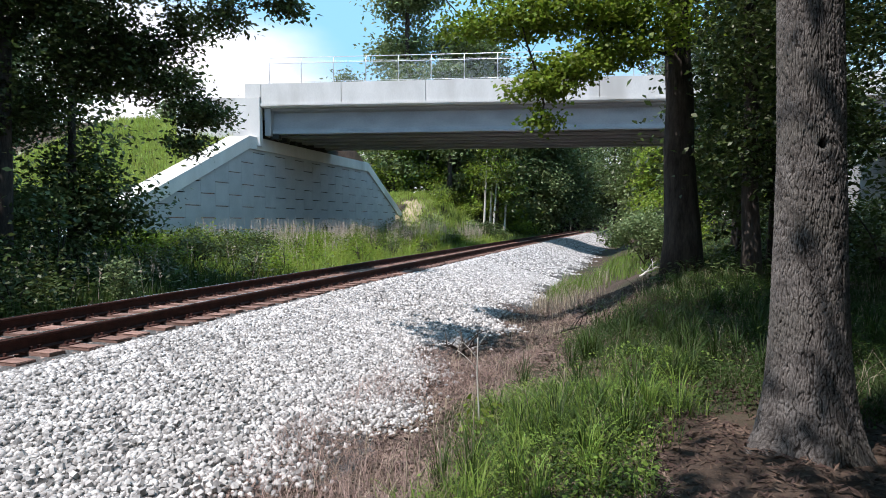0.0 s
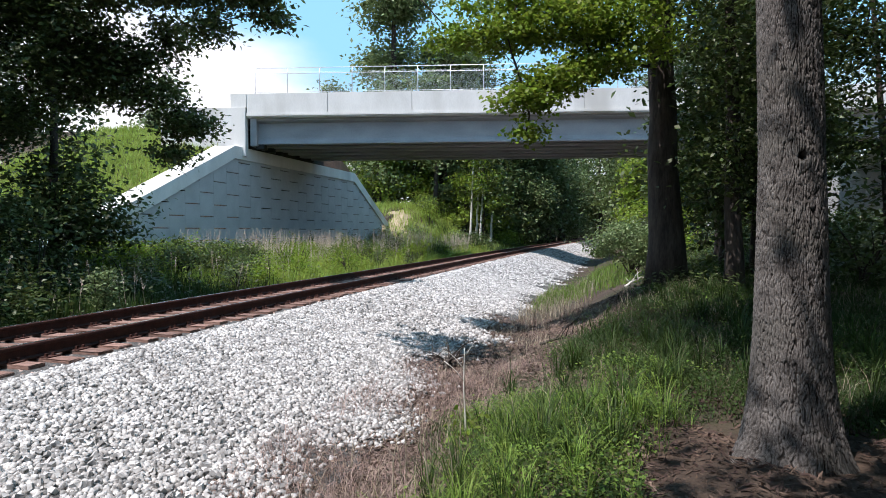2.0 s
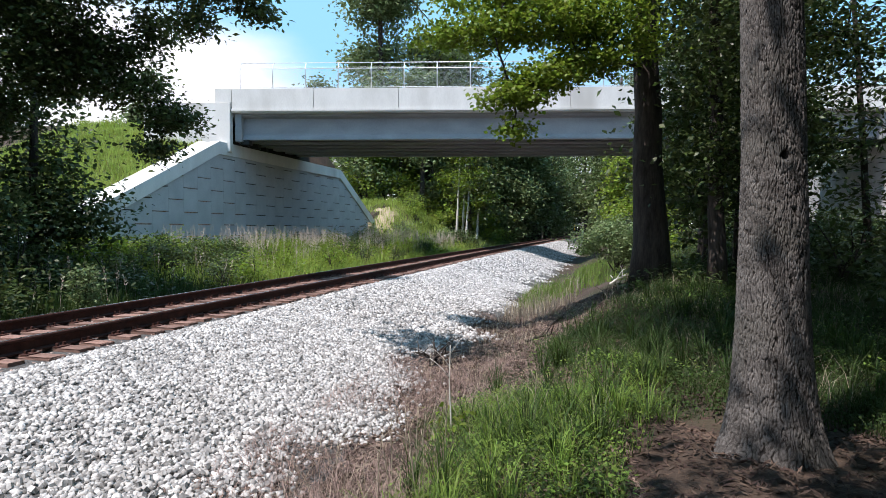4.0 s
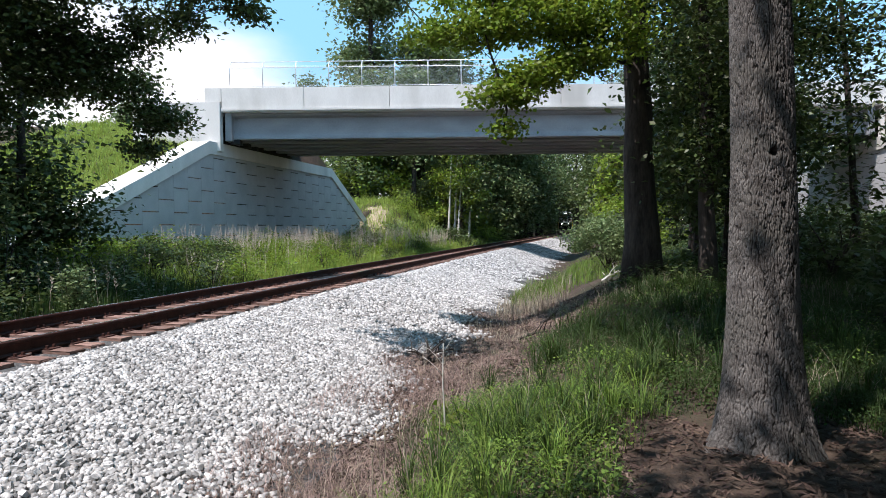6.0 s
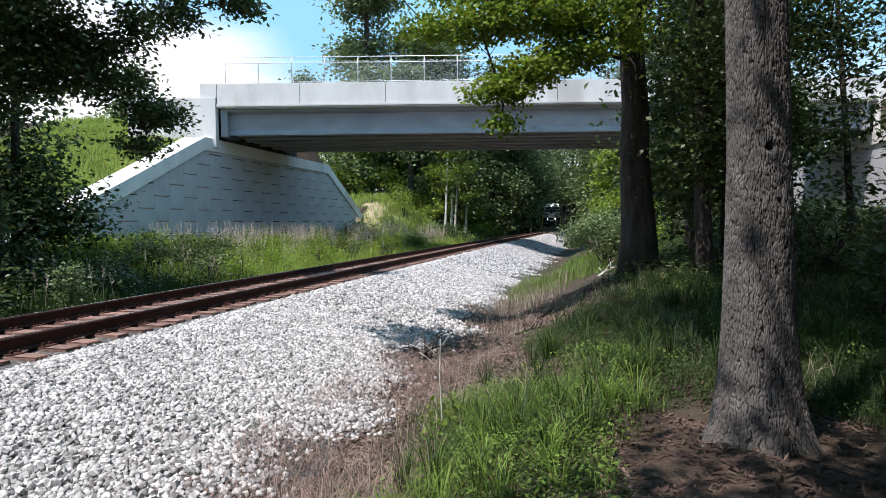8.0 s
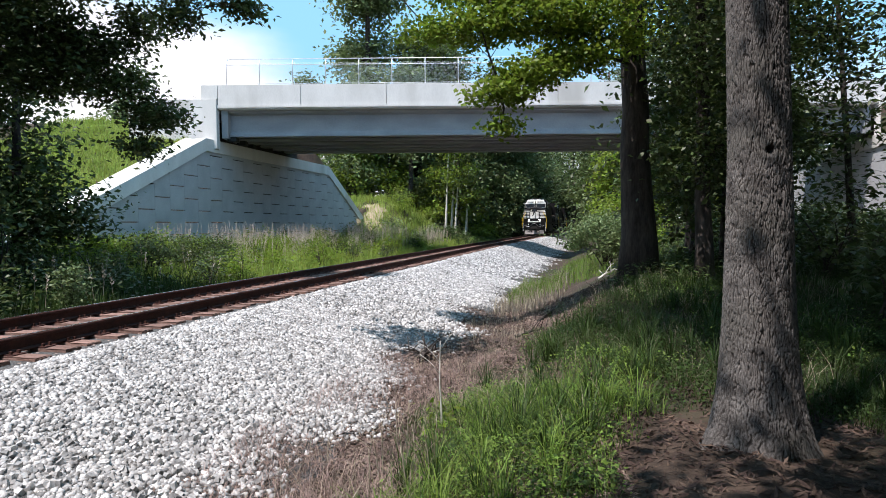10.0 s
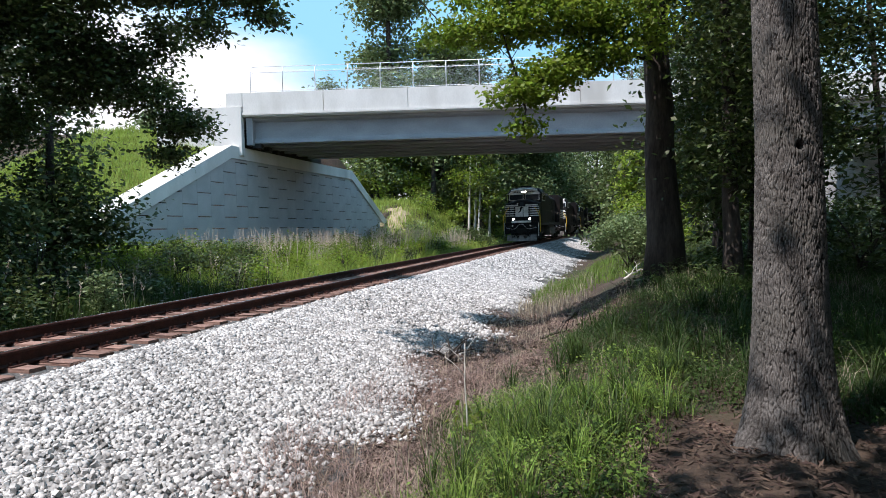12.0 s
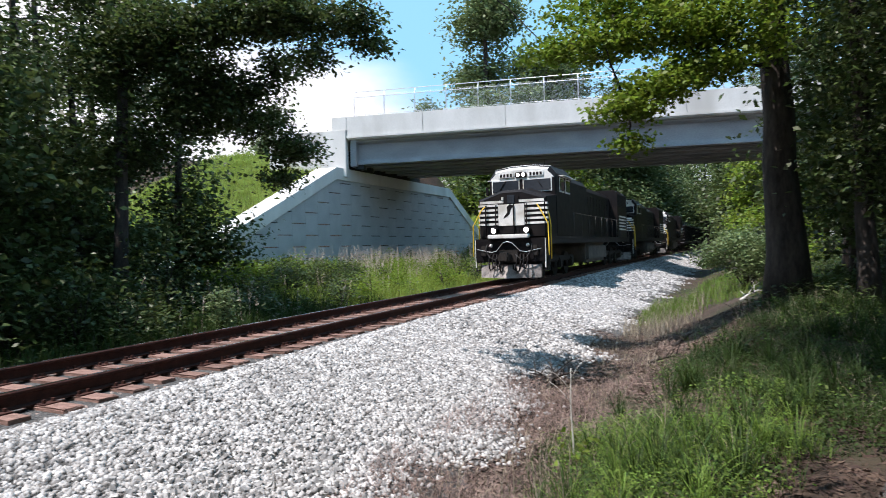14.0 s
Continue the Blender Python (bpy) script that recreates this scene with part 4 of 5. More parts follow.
def great_oak():
    """The near trunk: deep bark ridges, a flared foot and a dark knot hole."""
    base = (1.21, 4.48, -0.32)
    t = thing("oak_tree", "large oak trunk with deeply ridged grey bark and a knot hole", "tree", pose(*base))
    rows, cols = 520, 420
    zs = np.concatenate([np.linspace(-0.15, 3.5, 470), np.linspace(3.55, 9.0, 50)])
    an = np.linspace(0, 2 * np.pi, cols, endpoint=False)
    Z, A = np.meshgrid(zs, an, indexing="ij")
    R = np.interp(Z, (-0.2, 0.0, 0.15, 0.42, 0.69, 1.0, 1.4, 2.1, 3.1, 5.0, 9.0), (0.40, 0.335, 0.30, 0.265, 0.237, 0.217, 0.200, 0.180, 0.172, 0.155, 0.09))
    for way, wide, tall, far in ((3.45, 0.36, 0.24, 0.15), (4.75, 0.30, 0.20, 0.05), (5.75, 0.34, 0.20, 0.11), (0.9, 0.4, 0.2, 0.12), (2.2, 0.4, 0.2, 0.12)):
        off = (A - way + np.pi) % (2 * np.pi) - np.pi
        R += far * np.exp(-np.clip(Z, -0.1, None) / tall) * np.exp(-(off / wide) ** 2)
    R += 0.012 * np.sin(2 * A + Z * 0.7) + 0.006 * np.sin(3 * A - Z * 1.9)
    plate = np.zeros_like(R)
    for i in range(rows):
        for j in range(cols):
            p = Vector((math.cos(an[j]) * 9.5, math.sin(an[j]) * 9.5, zs[i] * 12.0))
            q = p + Vector((noise.noise(p * 0.9), noise.noise(p * 0.9 + Vector((9, 2, 5))), noise.noise(p * 0.5 + Vector((3, 8, 1))))) * 0.8
            d = noise.voronoi(q)[0]
            seam = min(1.0, abs(noise.noise(Vector((q.x * 0.62, q.y * 0.62, q.z * 0.16)))) / 0.13)
            plate[i, j] = min(1.0, (d[1] - d[0]) / 0.16) * 0.45 + 0.55 * seam + 0.2 * noise.noise(q * 1.6) + 0.3 * noise.noise(q * 5.0)
    R += 0.016 * plate - 0.008
    hole = np.exp(-(((A - (-1.38 % (2 * np.pi))) * 0.2 / 0.024) ** 2 + ((Z - 2.10) / 0.026) ** 2))
    lip = np.exp(-(((A - (-1.38 % (2 * np.pi))) * 0.2 / 0.06) ** 2 + ((Z - 2.10) / 0.07) ** 2))
    R += 0.022 * lip - 0.10 * hole
    X = R * np.cos(A) - 0.016 * Z
    Y = R * np.sin(A) + 0.012 * Z
    i = (np.arange(rows - 1)[:, None] * cols + np.arange(cols)[None])
    j = np.arange(rows - 1)[:, None] * cols + (np.arange(cols)[None] + 1) % cols
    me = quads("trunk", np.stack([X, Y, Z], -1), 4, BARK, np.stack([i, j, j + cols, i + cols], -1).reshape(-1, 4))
    # dark slot for cracks and knot hole, their shade put into the colour
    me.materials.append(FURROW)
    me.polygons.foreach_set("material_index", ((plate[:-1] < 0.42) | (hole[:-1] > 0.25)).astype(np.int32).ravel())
    part("trunk", me, None, t)
    r = random.Random(5)
    arms = Shape()
    blobs = [(1.8, 1.0, 6.6, 1.9, 1.7, 0.9, 2200), (-1.8, 2.0, 7.4, 1.2, 1.2, 0.7, 1100), (2.4, -1.5, 7.6, 1.8, 1.7, 1.0, 2200), (1.0, 0.2, 9.2, 2.0, 2.0, 1.0, 2200), (-2.2, 2.6, 7.6, 1.6, 1.8, 0.8, 2200), (0.4, 3.4, 7.8, 1.8, 1.8, 0.8, 2200), (3.2, 3.0, 7.8, 1.8, 1.8, 0.8, 2200)]
    for q in blobs:
        limb(arms, (0, 0.08, r.uniform(4.6, 7.5)), q[:3], 0.10, 0.02, r, 0.1)
    part("limbs", arms, BARK_DARK, t)
    part("crown", quads("crown", leaf_cloud(blobs, 0.12), 4, LEAF), None, t)
    return t


great_oak()
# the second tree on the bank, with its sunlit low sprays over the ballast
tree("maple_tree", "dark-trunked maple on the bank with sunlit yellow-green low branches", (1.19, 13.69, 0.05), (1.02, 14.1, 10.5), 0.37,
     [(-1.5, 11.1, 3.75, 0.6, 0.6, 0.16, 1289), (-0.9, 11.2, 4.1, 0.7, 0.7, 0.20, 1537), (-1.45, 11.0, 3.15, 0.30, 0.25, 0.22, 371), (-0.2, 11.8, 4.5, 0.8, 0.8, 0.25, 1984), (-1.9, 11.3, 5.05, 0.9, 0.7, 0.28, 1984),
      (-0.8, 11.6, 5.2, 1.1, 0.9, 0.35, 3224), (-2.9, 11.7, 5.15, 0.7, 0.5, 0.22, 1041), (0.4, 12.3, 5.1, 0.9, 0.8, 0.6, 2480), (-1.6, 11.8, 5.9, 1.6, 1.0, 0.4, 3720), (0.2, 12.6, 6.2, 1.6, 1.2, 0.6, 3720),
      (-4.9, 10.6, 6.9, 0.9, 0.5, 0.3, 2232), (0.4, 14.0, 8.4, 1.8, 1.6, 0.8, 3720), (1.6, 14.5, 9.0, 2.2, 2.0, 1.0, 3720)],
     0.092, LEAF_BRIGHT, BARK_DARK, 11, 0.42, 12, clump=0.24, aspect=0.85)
tree("oak_tree", "slender dark oak behind the maple", (2.42, 12.98, 0.0), (2.3, 13.2, 9.5), 0.17,
     [(2.6, 12.3, 4.6, 1.0, 1.0, 1.1, 2600), (3.4, 12.4, 3.0, 0.9, 0.9, 0.9, 2000), (2.3, 12.4, 2.6, 0.6, 0.6, 0.8, 1100), (3.2, 12.5, 6.2, 1.5, 1.3, 1.0, 2600), (1.6, 13.2, 6.6, 1.2, 1.2, 0.8, 2000), (4.6, 13.0, 4.8, 1.2, 1.0, 1.0, 2200), (5.2, 13.4, 7.0, 1.4, 1.2, 1.0, 2200)], 0.13, LEAF, BARK_DARK, 12, 0.15)
tree("hickory_tree", "young hickory with long dark leaves and a crooked stem", (6.3, 16.0, 0.3), (5.6, 15.6, 8.0), 0.09,
     [(5.6, 15.5, 5.0, 1.1, 1.0, 0.8, 420), (6.4, 15.6, 3.6, 1.0, 1.0, 0.8, 420), (5.2, 15.4, 3.3, 0.8, 0.8, 0.6, 300), (7.2, 15.8, 4.8, 1.0, 1.0, 0.9, 360), (6.0, 15.6, 2.1, 0.9, 0.9, 0.6, 300)], 0.2, LEAF, BARK_DARK, 13, 0.2, aspect=0.35)
for k, (x, y, h, r) in enumerate(((4.4, 17.5, 9, .2), (2.9, 17.2, 9, .10), (3.3, 20.5, 9, .11), (3.2, 15.2, 7, .08), (6.8, 24, 12, .2), (10.5, 14.5, 10, .2), (6.8, 29, 12, .2), (8.0, 31, 13, .25), (7.2, 10.5, 9, .16))):
    z = float(land(x, y))
    bl = []
    q = random.Random(40 + k)
    for i in range(6):
        a = q.uniform(0, 6.28)
        d = q.uniform(0.2, 0.8) if r < 0.15 else q.uniform(0.4, 1.8)
        bl.append((x + d * math.cos(a), y + d * math.sin(a), z + h * q.uniform(0.25, 0.95), q.uniform(1.1, 1.8), q.uniform(1.1, 1.8), q.uniform(0.7, 1.2), 950))
    tree("woodland_tree", "slim woodland tree with green leaves darkened for shade", (x, y, z - 0.1), (x + 0.3, y, z + h), r, bl, 0.19, LEAF, BARK_DARK, 60 + k, 0.15, group="trees of the near wood")
# unseen trees added at the back of the eye, whose crowns shade the bank
for k, (x, y, h, arms) in enumerate(((2.5, -4.0, 11, ((0.3, -1.5, 8.5), (-1.8, -1.0, 9.0), (2.5, 0.0, 8.0), (3.8, -2.5, 8.6), (1.2, -3.6, 10.0), (-5.6, 7.2, 8.2), (0.6, 0.2, 8.0), (1.4, 4.8, 9.4))),
                                     (6.0, 1.5, 11, ((5.0, 3.0, 7.5), (6.8, 4.2, 8.2), (4.2, 0.5, 8.6), (7.4, 1.0, 9.0), (5.4, 6.0, 8.0), (2.8, 6.2, 8.6), (4.0, 8.0, 8.8), (1.2, 7.6, 8.9), (6.4, 9.0, 8.8), (-0.6, 5.6, 9.2), (3.0, 3.0, 8.8), (2.6, 4.6, 7.2), (4.6, 4.8, 6.4), (5.4, 2.4, 6.2), (7.0, 6.2, 6.6), (3.6, 1.2, 6.8), (8.4, 3.2, 7.0), (2.2, 8.8, 7.4), (5.0, 9.6, 7.0))),
                                     (-0.5, -8.0, 12, ((-2.2, -6.0, 9.0), (0.4, -6.0, 8.5), (-0.4, -9, 10.5), (1.8, -8, 9.5))))):
    # the small blob far out is placed for its shadow on the ballast edge
    bl = [(a, b, c, 1.8, 1.8, 0.8, 2500) if a > -4 else (a, b, c, 0.75, 0.6, 0.3, 650) for a, b, c in arms]
    tree("shade_tree", "unseen tall oak with a wide leafy crown, added to shade the bank", (x, y, float(land(x, y)) - 0.1), (x, y + 0.5, h), 0.25, bl, 0.22, LEAF, BARK_DARK, 80 + k, 0.4, group="trees beside the path")

# the wood across the track
tree("oak_tree", "broad dark oak across the track with long hanging branches", (-17.4, 12.9, -0.95), (-17.0, 13.2, 12.0), 0.24,
     [(-14.6, 13.7, 7.0, 1.2, 1.0, 0.7, 2600), (-13.6, 14.9, 6.5, 1.2, 1.0, 0.6, 2400), (-12.5, 15.1, 7.2, 0.8, 0.8, 0.45, 1000), (-15.5, 13.2, 8.2, 1.8, 1.4, 1.0, 7429), (-13.2, 13.6, 8.3, 1.6, 1.2, 0.7, 5081), (-11.4, 13.9, 8.2, 1.4, 1.0, 0.6, 4301), (-9.7, 14.3, 7.9, 1.1, 0.8, 0.5, 2424), (-10.5, 14.0, 6.9, 0.45, 0.4, 0.45, 741),
      (-8.9, 14.7, 7.2, 0.4, 0.4, 0.3, 547), (-15.2, 14.0, 6.0, 1.5, 1.3, 0.9, 5863), (-13.4, 14.9, 5.5, 1.1, 1.0, 0.6, 2000), (-12.2, 15.4, 4.6, 0.8, 0.7, 0.5, 1876), (-12.7, 15.2, 3.7, 0.6, 0.6, 0.4, 700),
      (-17.5, 13.0, 7.5, 1.6, 1.5, 1.2, 5863), (-18.2, 13.0, 10.2, 1.9, 1.8, 1.2, 6645), (-17.6, 13.4, 4.8, 1.6, 1.4, 1.0, 4692)], 0.165, LEAF, BARK_DARK, 21, 0.26, clump=0.15, aspect=0.55)
for k, (x, y, h, leaf) in enumerate(((-23.5, 13.4, 13, LEAF), (-22.6, 13.9, 12, LEAF_PALE), (-23.8, 16.6, 11, LEAF_PALE), (-20.5, 9.5, 13, LEAF), (-26, 10, 14, LEAF), (-18.5, 6.0, 12, LEAF), (-29, 17, 13, LEAF), (-24, 4, 14, LEAF), (-32, 8, 15, LEAF), (-20, 17.5, 9, LEAF), (-15.5, 1.0, 12, LEAF), (-21, -3, 13, LEAF), (-18.6, 9.0, 9, LEAF), (-16.4, 7.5, 8, LEAF), (-20.5, 13.8, 9, LEAF_PALE), (-26.5, 13.5, 11, LEAF))):
    z = float(land(x, y))
    q = random.Random(140 + k)
    bl = []
    for i in range(8):
        a, d = q.uniform(0, 6.28), q.uniform(0.5, 2.0)
        bl.append((x + d * math.cos(a), y + d * math.sin(a), z + h * (q.uniform(0.12, 0.5) if i < 4 else q.uniform(0.5, 0.98)), q.uniform(1.2, 2.0), q.uniform(1.2, 2.0), q.uniform(0.8, 1.3), 850 if i < 4 else 520))
    tree("woodland_tree", "tall woodland tree across the track with dense foliage darkened for shade" if leaf is LEAF else "young tree with pale green sunlit leaves", (x, y, z - 0.1), (x + q.uniform(-.4, .4), y, z + h), 0.13 + 0.008 * h, bl, 0.26, leaf, BARK_DARK, 160 + k, 0.2, group="trees across the track")


# far woods on both sides of the line past the bridge
def far_tree(name, label, h, spread, leaf, bark, seed, n=1500, size=0.55):
    q = random.Random(seed)
    bl = []
    for i in range(14):
        k = q.uniform(0.12, 1.0)
        a, d = q.uniform(0, 6.28), spread * (1.05 - 0.75 * k) * q.uniform(0.3, 1.0)
        bl.append((d * math.cos(a), d * math.sin(a), h * k, spread * q.uniform(0.28, 0.45), spread * q.uniform(0.28, 0.45), h * q.uniform(0.07, 0.13), n // 6))
    return tree(name, label, (0, 0, 0), (0.3, 0.2, h), 0.16 + h * 0.012, bl, size, leaf, bark, seed, 0.15, 8, group="trees of the far wood")


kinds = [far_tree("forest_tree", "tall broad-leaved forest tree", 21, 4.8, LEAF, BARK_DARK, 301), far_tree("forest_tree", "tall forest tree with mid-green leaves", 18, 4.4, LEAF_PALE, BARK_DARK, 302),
         far_tree("forest_tree", "broad-leaved forest tree with low branches", 15, 4.4, LEAF_PALE, BARK_DARK, 303, 1700), far_tree("forest_tree", "younger green forest tree with leaves coloured as sunlit", 10, 3.4, LEAF_SUN, BARK_DARK, 304, 1200, 0.5)]
kinds.append(far_tree("forest_tree", "very tall full-crowned tree behind the bridge", 23, 5.2, LEAF_PALE, BARK_DARK, 305, 6500, 0.5))
spots = []
q = random.Random(9)
for y in (77, 86, 97, 109, 123, 140, 165, 200):
    c = float(track_x(y))
    for side in (-1, 1):
        u = 7.5 if y > 118 else 10.0
        while u < (27 if y < 100 else 18):
            if not (side > 0 and y < 60):
                spots.append((c + side * (u + q.uniform(-1, 1)), y + q.uniform(-3.5, 3.5), q.choice((0, 1, 1, 2, 3) if y < 100 else (0, 0, 1, 2, 2)), q.uniform(0.75, 1.15)))
            u += q.uniform(5.0, 7.5)
for y in (62, 69):
    for u in (9, 13, 17.5, 23, 30):
        if not (y < 66 and u > 19) and not (36 < y < 57):
            spots.append((float(track_x(y)) + u + q.uniform(-1, 1), y + q.uniform(-2, 2), q.choice((0, 2, 2, 3)), q.uniform(0.6, 0.85)))
spots += [(-23.5, 84, 1, 1.3), (-18, 88, 0, 1.25), (-14, 94, 1, 1.2), (4, 80, 2, 1.0), (4, 90, 0, 1.1), (4.5, 101, 2, 1.1), (5, 112, 0, 1.1)]
spots += [(float(track_x(y)) + u, y, k, 1.25) for y, u, k in ((92, -7.6, 0), (98, -7.0, 2), (104, -6.6, 0), (110, -6.4, 2), (116, -6.4, 0), (122, -6.2, 2), (134, -6.2, 0), (141, -6.2, 2), (147, 9.0, 0), (133, 9.8, 0), (124, 10.0, 2))]
spots += [(float(track_x(y)) + u, y, k, s) for y, u, k, s in ((160, -6.8, 0, 1.4), (172, 7.2, 0, 1.45), (180, -6.6, 0, 1.4), (192, 6.8, 0, 1.5), (205, -6.4, 0, 1.5), (215, 6.6, 0, 1.5), (240, 6, 0, 1.6), (236, -6, 0, 1.5))]
spots += [(float(track_x(y)) - u, y, k, s) for y, u, k, s in ((76, 12, 3, 0.8), (80, 16, 2, 0.8), (78, 20, 3, 1.1), (84, 11, 3, 1.0), (88, 15, 2, 1.0), (86, 20, 2, 1.0), (82, 25, 2, 1.0), (94, 11, 2, 0.9), (90, 29, 2, 1.1), (74, 24, 3, 1.0), (100, 14, 2, 1.1), (98, 22, 2, 1.1))]
# unseen trees added behind and right of the eye to block sky light
spots += [(6, -7, 2, 1.0), (11, -3, 2, 1.0), (14, 5, 0, 0.9), (0, -13, 0, 0.9), (7, -14, 0, 1.0), (16, 13, 2, 1.0), (19, 22, 0, 0.8), (13, -10, 0, 1.0), (20, 0, 0, 1.0), (-4, -18, 2, 1.0)]
# unseen trees added beyond the left edge to deepen the wood's shade
spots += [(-21, -2, 2, 1.1), (-16.5, -3, 2, 1.0), (-30, -4, 0, 1.0), (-42, 8, 0, 1.1), (-40, 0, 0, 1.1)]
spots += [(6.0, 108, 0, 1.3), (7.0, 124, 0, 1.3), (7.0, 72, 1, 0.95), (5.2, 62, 3, 0.9), (7.5, 57.5, 3, 0.9), (-33, 75, 2, 0.9), (-37, 80, 3, 1.2), (-31, 79, 3, 1.2)]
spots += [(-13.5, 118, 2, 1.0), (-1.5, 122, 0, 0.9), (-30.5, 83, 4, 1.42), (-21, 88, 4, 1.08), (-12, 92, 4, 1.0), (-26, 88, 0, 1.2), (-35, 92, 1, 1.4), (-21, 95, 0, 1.25), (-14, 98, 0, 1.25), (-44, 88, 1, 1.1), (-54, 64, 2, 0.9), (-60, 70, 1, 1.0), (-52, 40, 2, 0.6)]
spots += [(float(track_x(y)) + u, y, k, 1.15) for y, u, k in ((128, -5.6, 0), (150, -4.8, 2), (162, 4.8, 2), (178, -4.6, 0), (190, 5, 0), (212, -5, 2), (226, 5, 0), (250, -5, 0), (262, 5.2, 2), (440, -4, 0), (440, 2, 0), (442, 8, 2), (442, -10, 2))]
spots += [(-6, 345, 0, 2.2), (0, 348, 0, 2.2), (6, 345, 0, 2.2), (12, 340, 0, 2.1), (-12, 342, 0, 2.1)]
for i, (x, y, kind, s) in enumerate(spots):
    m = pose(x, y, float(land(x, y)) - 0.2, 0, 0, q.uniform(0, 360)) @ Matrix.Diagonal((s, s, s, 1))
    if i < 5:
        kinds[i].matrix_basis = pose(x, y, float(land(x, y)) - 0.2, 0, 0, 40 * i)
    else:
        copy_thing(kinds[kind], m)
for x, y, top in ((-16.85, 73.4, 11.5), (-16.3, 74.2, 10.5), (-15.6, 73.0, 7.5), (-14.6, 75, 9.0)):
    z = float(land(x, y))
    tree("birch_tree", "pale slender trunk standing at the edge of the wood", (x, y, z - 0.1), (x + 0.5, y, z + top), 0.17,
         [(x + 0.4, y - 0.3, z + top, 1.5, 1.5, 1.0, 350), (x + 1.4, y - 0.6, z + top * 0.7, 1.3, 1.2, 0.8, 300)], 0.3, LEAF_BRIGHT, BARK_PALE, int(-x * 7), 0.4, group="pale trunks")


def bush(name, label, x, y, rx, ry, h, n, size, leaf, seed, group=""):
    z = float(land(x, y))
    q = random.Random(seed)
    b = thing(name, label, "bush", pose(x, y, z), group)
    stems = Shape()
    bl = []
    for i in range(9):
        a, d = q.uniform(0, 6.28), q.uniform(0.1, 0.75)
        c = (d * rx * math.cos(a), d * ry * math.sin(a), h * q.uniform(0.3, 0.85))
        limb(stems, (q.uniform(-.1, .1), q.uniform(-.1, .1), -0.05), c, 0.03, 0.008, q, 0.08, 6, 6)
        bl.append((*c, rx * 0.42, ry * 0.42, h * 0.22, n // 9))
    part("stem", stems, BARK_DARK, b)
    part("foliage", quads("foliage", leaf_cloud(bl, size, 0.2), 4, leaf), None, b)
    return b


bush("bush", "dense green bush on the edge of the ballast", 0.75, 22.4, 1.25, 1.3, 2.0, 9000, 0.12, LEAF_PALE, 400)
bush("bush", "sunlit yellow-green bush behind the ballast", 2.0, 27.0, 1.5, 1.5, 2.6, 3000, 0.17, LEAF_BRIGHT, 401)
bush("bush", "pale green bush beside the line", 2.2, 34.0, 1.4, 1.4, 2.0, 2000, 0.2, LEAF_PALE, 402)
bush("shrub", "young upright shrub with pale spiky leaves", -12.7, 12.5, 0.34, 0.34, 1.5, 1300, 0.10, LEAF_PALE, 404)
for k, (x, y) in enumerate(((-16.2, 22.2), (-17.2, 23.4), (-15.6, 23.6), (-18.4, 22.4), (-16.8, 25.0), (-19.6, 24.0))):
    bush("bush", "dark rounded shrub among the weeds", x, y, 1.0, 1.0, 1.55, 1300, 0.12, LEAF, 410 + k, "dark shrubs by the wall")
bush("weed_plant", "bright yellow-green leafy plant beside the track", -14.4, 25.2, 0.8, 0.8, 1.2, 1200, 0.11, LEAF_BRIGHT, 418)
# unseen thickets added behind and beside the eye to darken the bank
for k, (x, y) in enumerate(((2.5, -3.5), (4.5, -2.0), (6.5, -0.5), (8.0, 1.5), (9.0, 4.0), (0.5, -5.0), (-1.5, -6.0), (5.5, -5.0), (9.5, 6.5), (3.0, -6.5))):
    bush("bush", "unseen tall thicket added to block sky light", x, y, 1.7, 1.7, 3.4, 1100, 0.2, LEAF, 405 + 20 * k, "thickets by the path")
q = random.Random(31)
for k in range(70):
    y = q.uniform(2, 27)
    x = q.uniform(-23.5, -13.4) if y < 17 else q.uniform(-23.5, -16.5)
    s = q.uniform(0.7, 1.3) * (1.5 if y < 15 else 1.0)
    bush("bush", "tangled bush in the ditch beside the wood", x, y, s, s, s * q.uniform(1.1, 1.7), 650, 0.16, LEAF if y < 17 else q.choice((LEAF, LEAF_BRIGHT)), 420 + k, "bushes in the ditch")
for k in range(34):
    y = q.uniform(8.5, 34)
    x = q.uniform(3.4, 13)
    s = q.uniform(0.7, 1.3)
    bush("bush", "shaded green undergrowth bush in the near wood", x, y, s, s, s * 1.5, 700, 0.14, LEAF, 500 + k, "undergrowth bushes")
for k in range(60):
    y = q.uniform(58, 100)
    x = float(track_x(y)) - q.uniform(6.5, 18) if k % 3 else float(track_x(y)) + q.uniform(9.0, 14)
    s = q.uniform(1.0, 2.2)
    bush("bush", "green bush at the foot of the far wood", x, y, s, s, s * 1.5, 600, 0.24, q.choice((LEAF, LEAF_SUN, LEAF_SUN, LEAF_PALE)), 560 + k, "bushes by the far wood")


# ---- ground cover ----
def scatter(n, x0, x1, y0, y1, seed, keep=None):
    r = np.random.default_rng(seed)
    p = np.stack([r.uniform(x0, x1, n), r.uniform(y0, y1, n)], 1)
    if keep is not None:
        p = p[keep(p[:, 0], p[:, 1], r)]
    return np.column_stack([p, land(p[:, 0], p[:, 1]) - 0.01])


def raised(p, d):
    p[:, 2] += d
    return p


def patchy(s, lo):
    return lambda x, y, r: (np.sin(x * s + 1.3 * np.sin(y * s * 0.7)) * np.cos(y * s * 0.8 + x * 0.5) + r.normal(0, 0.35, len(x))) > lo


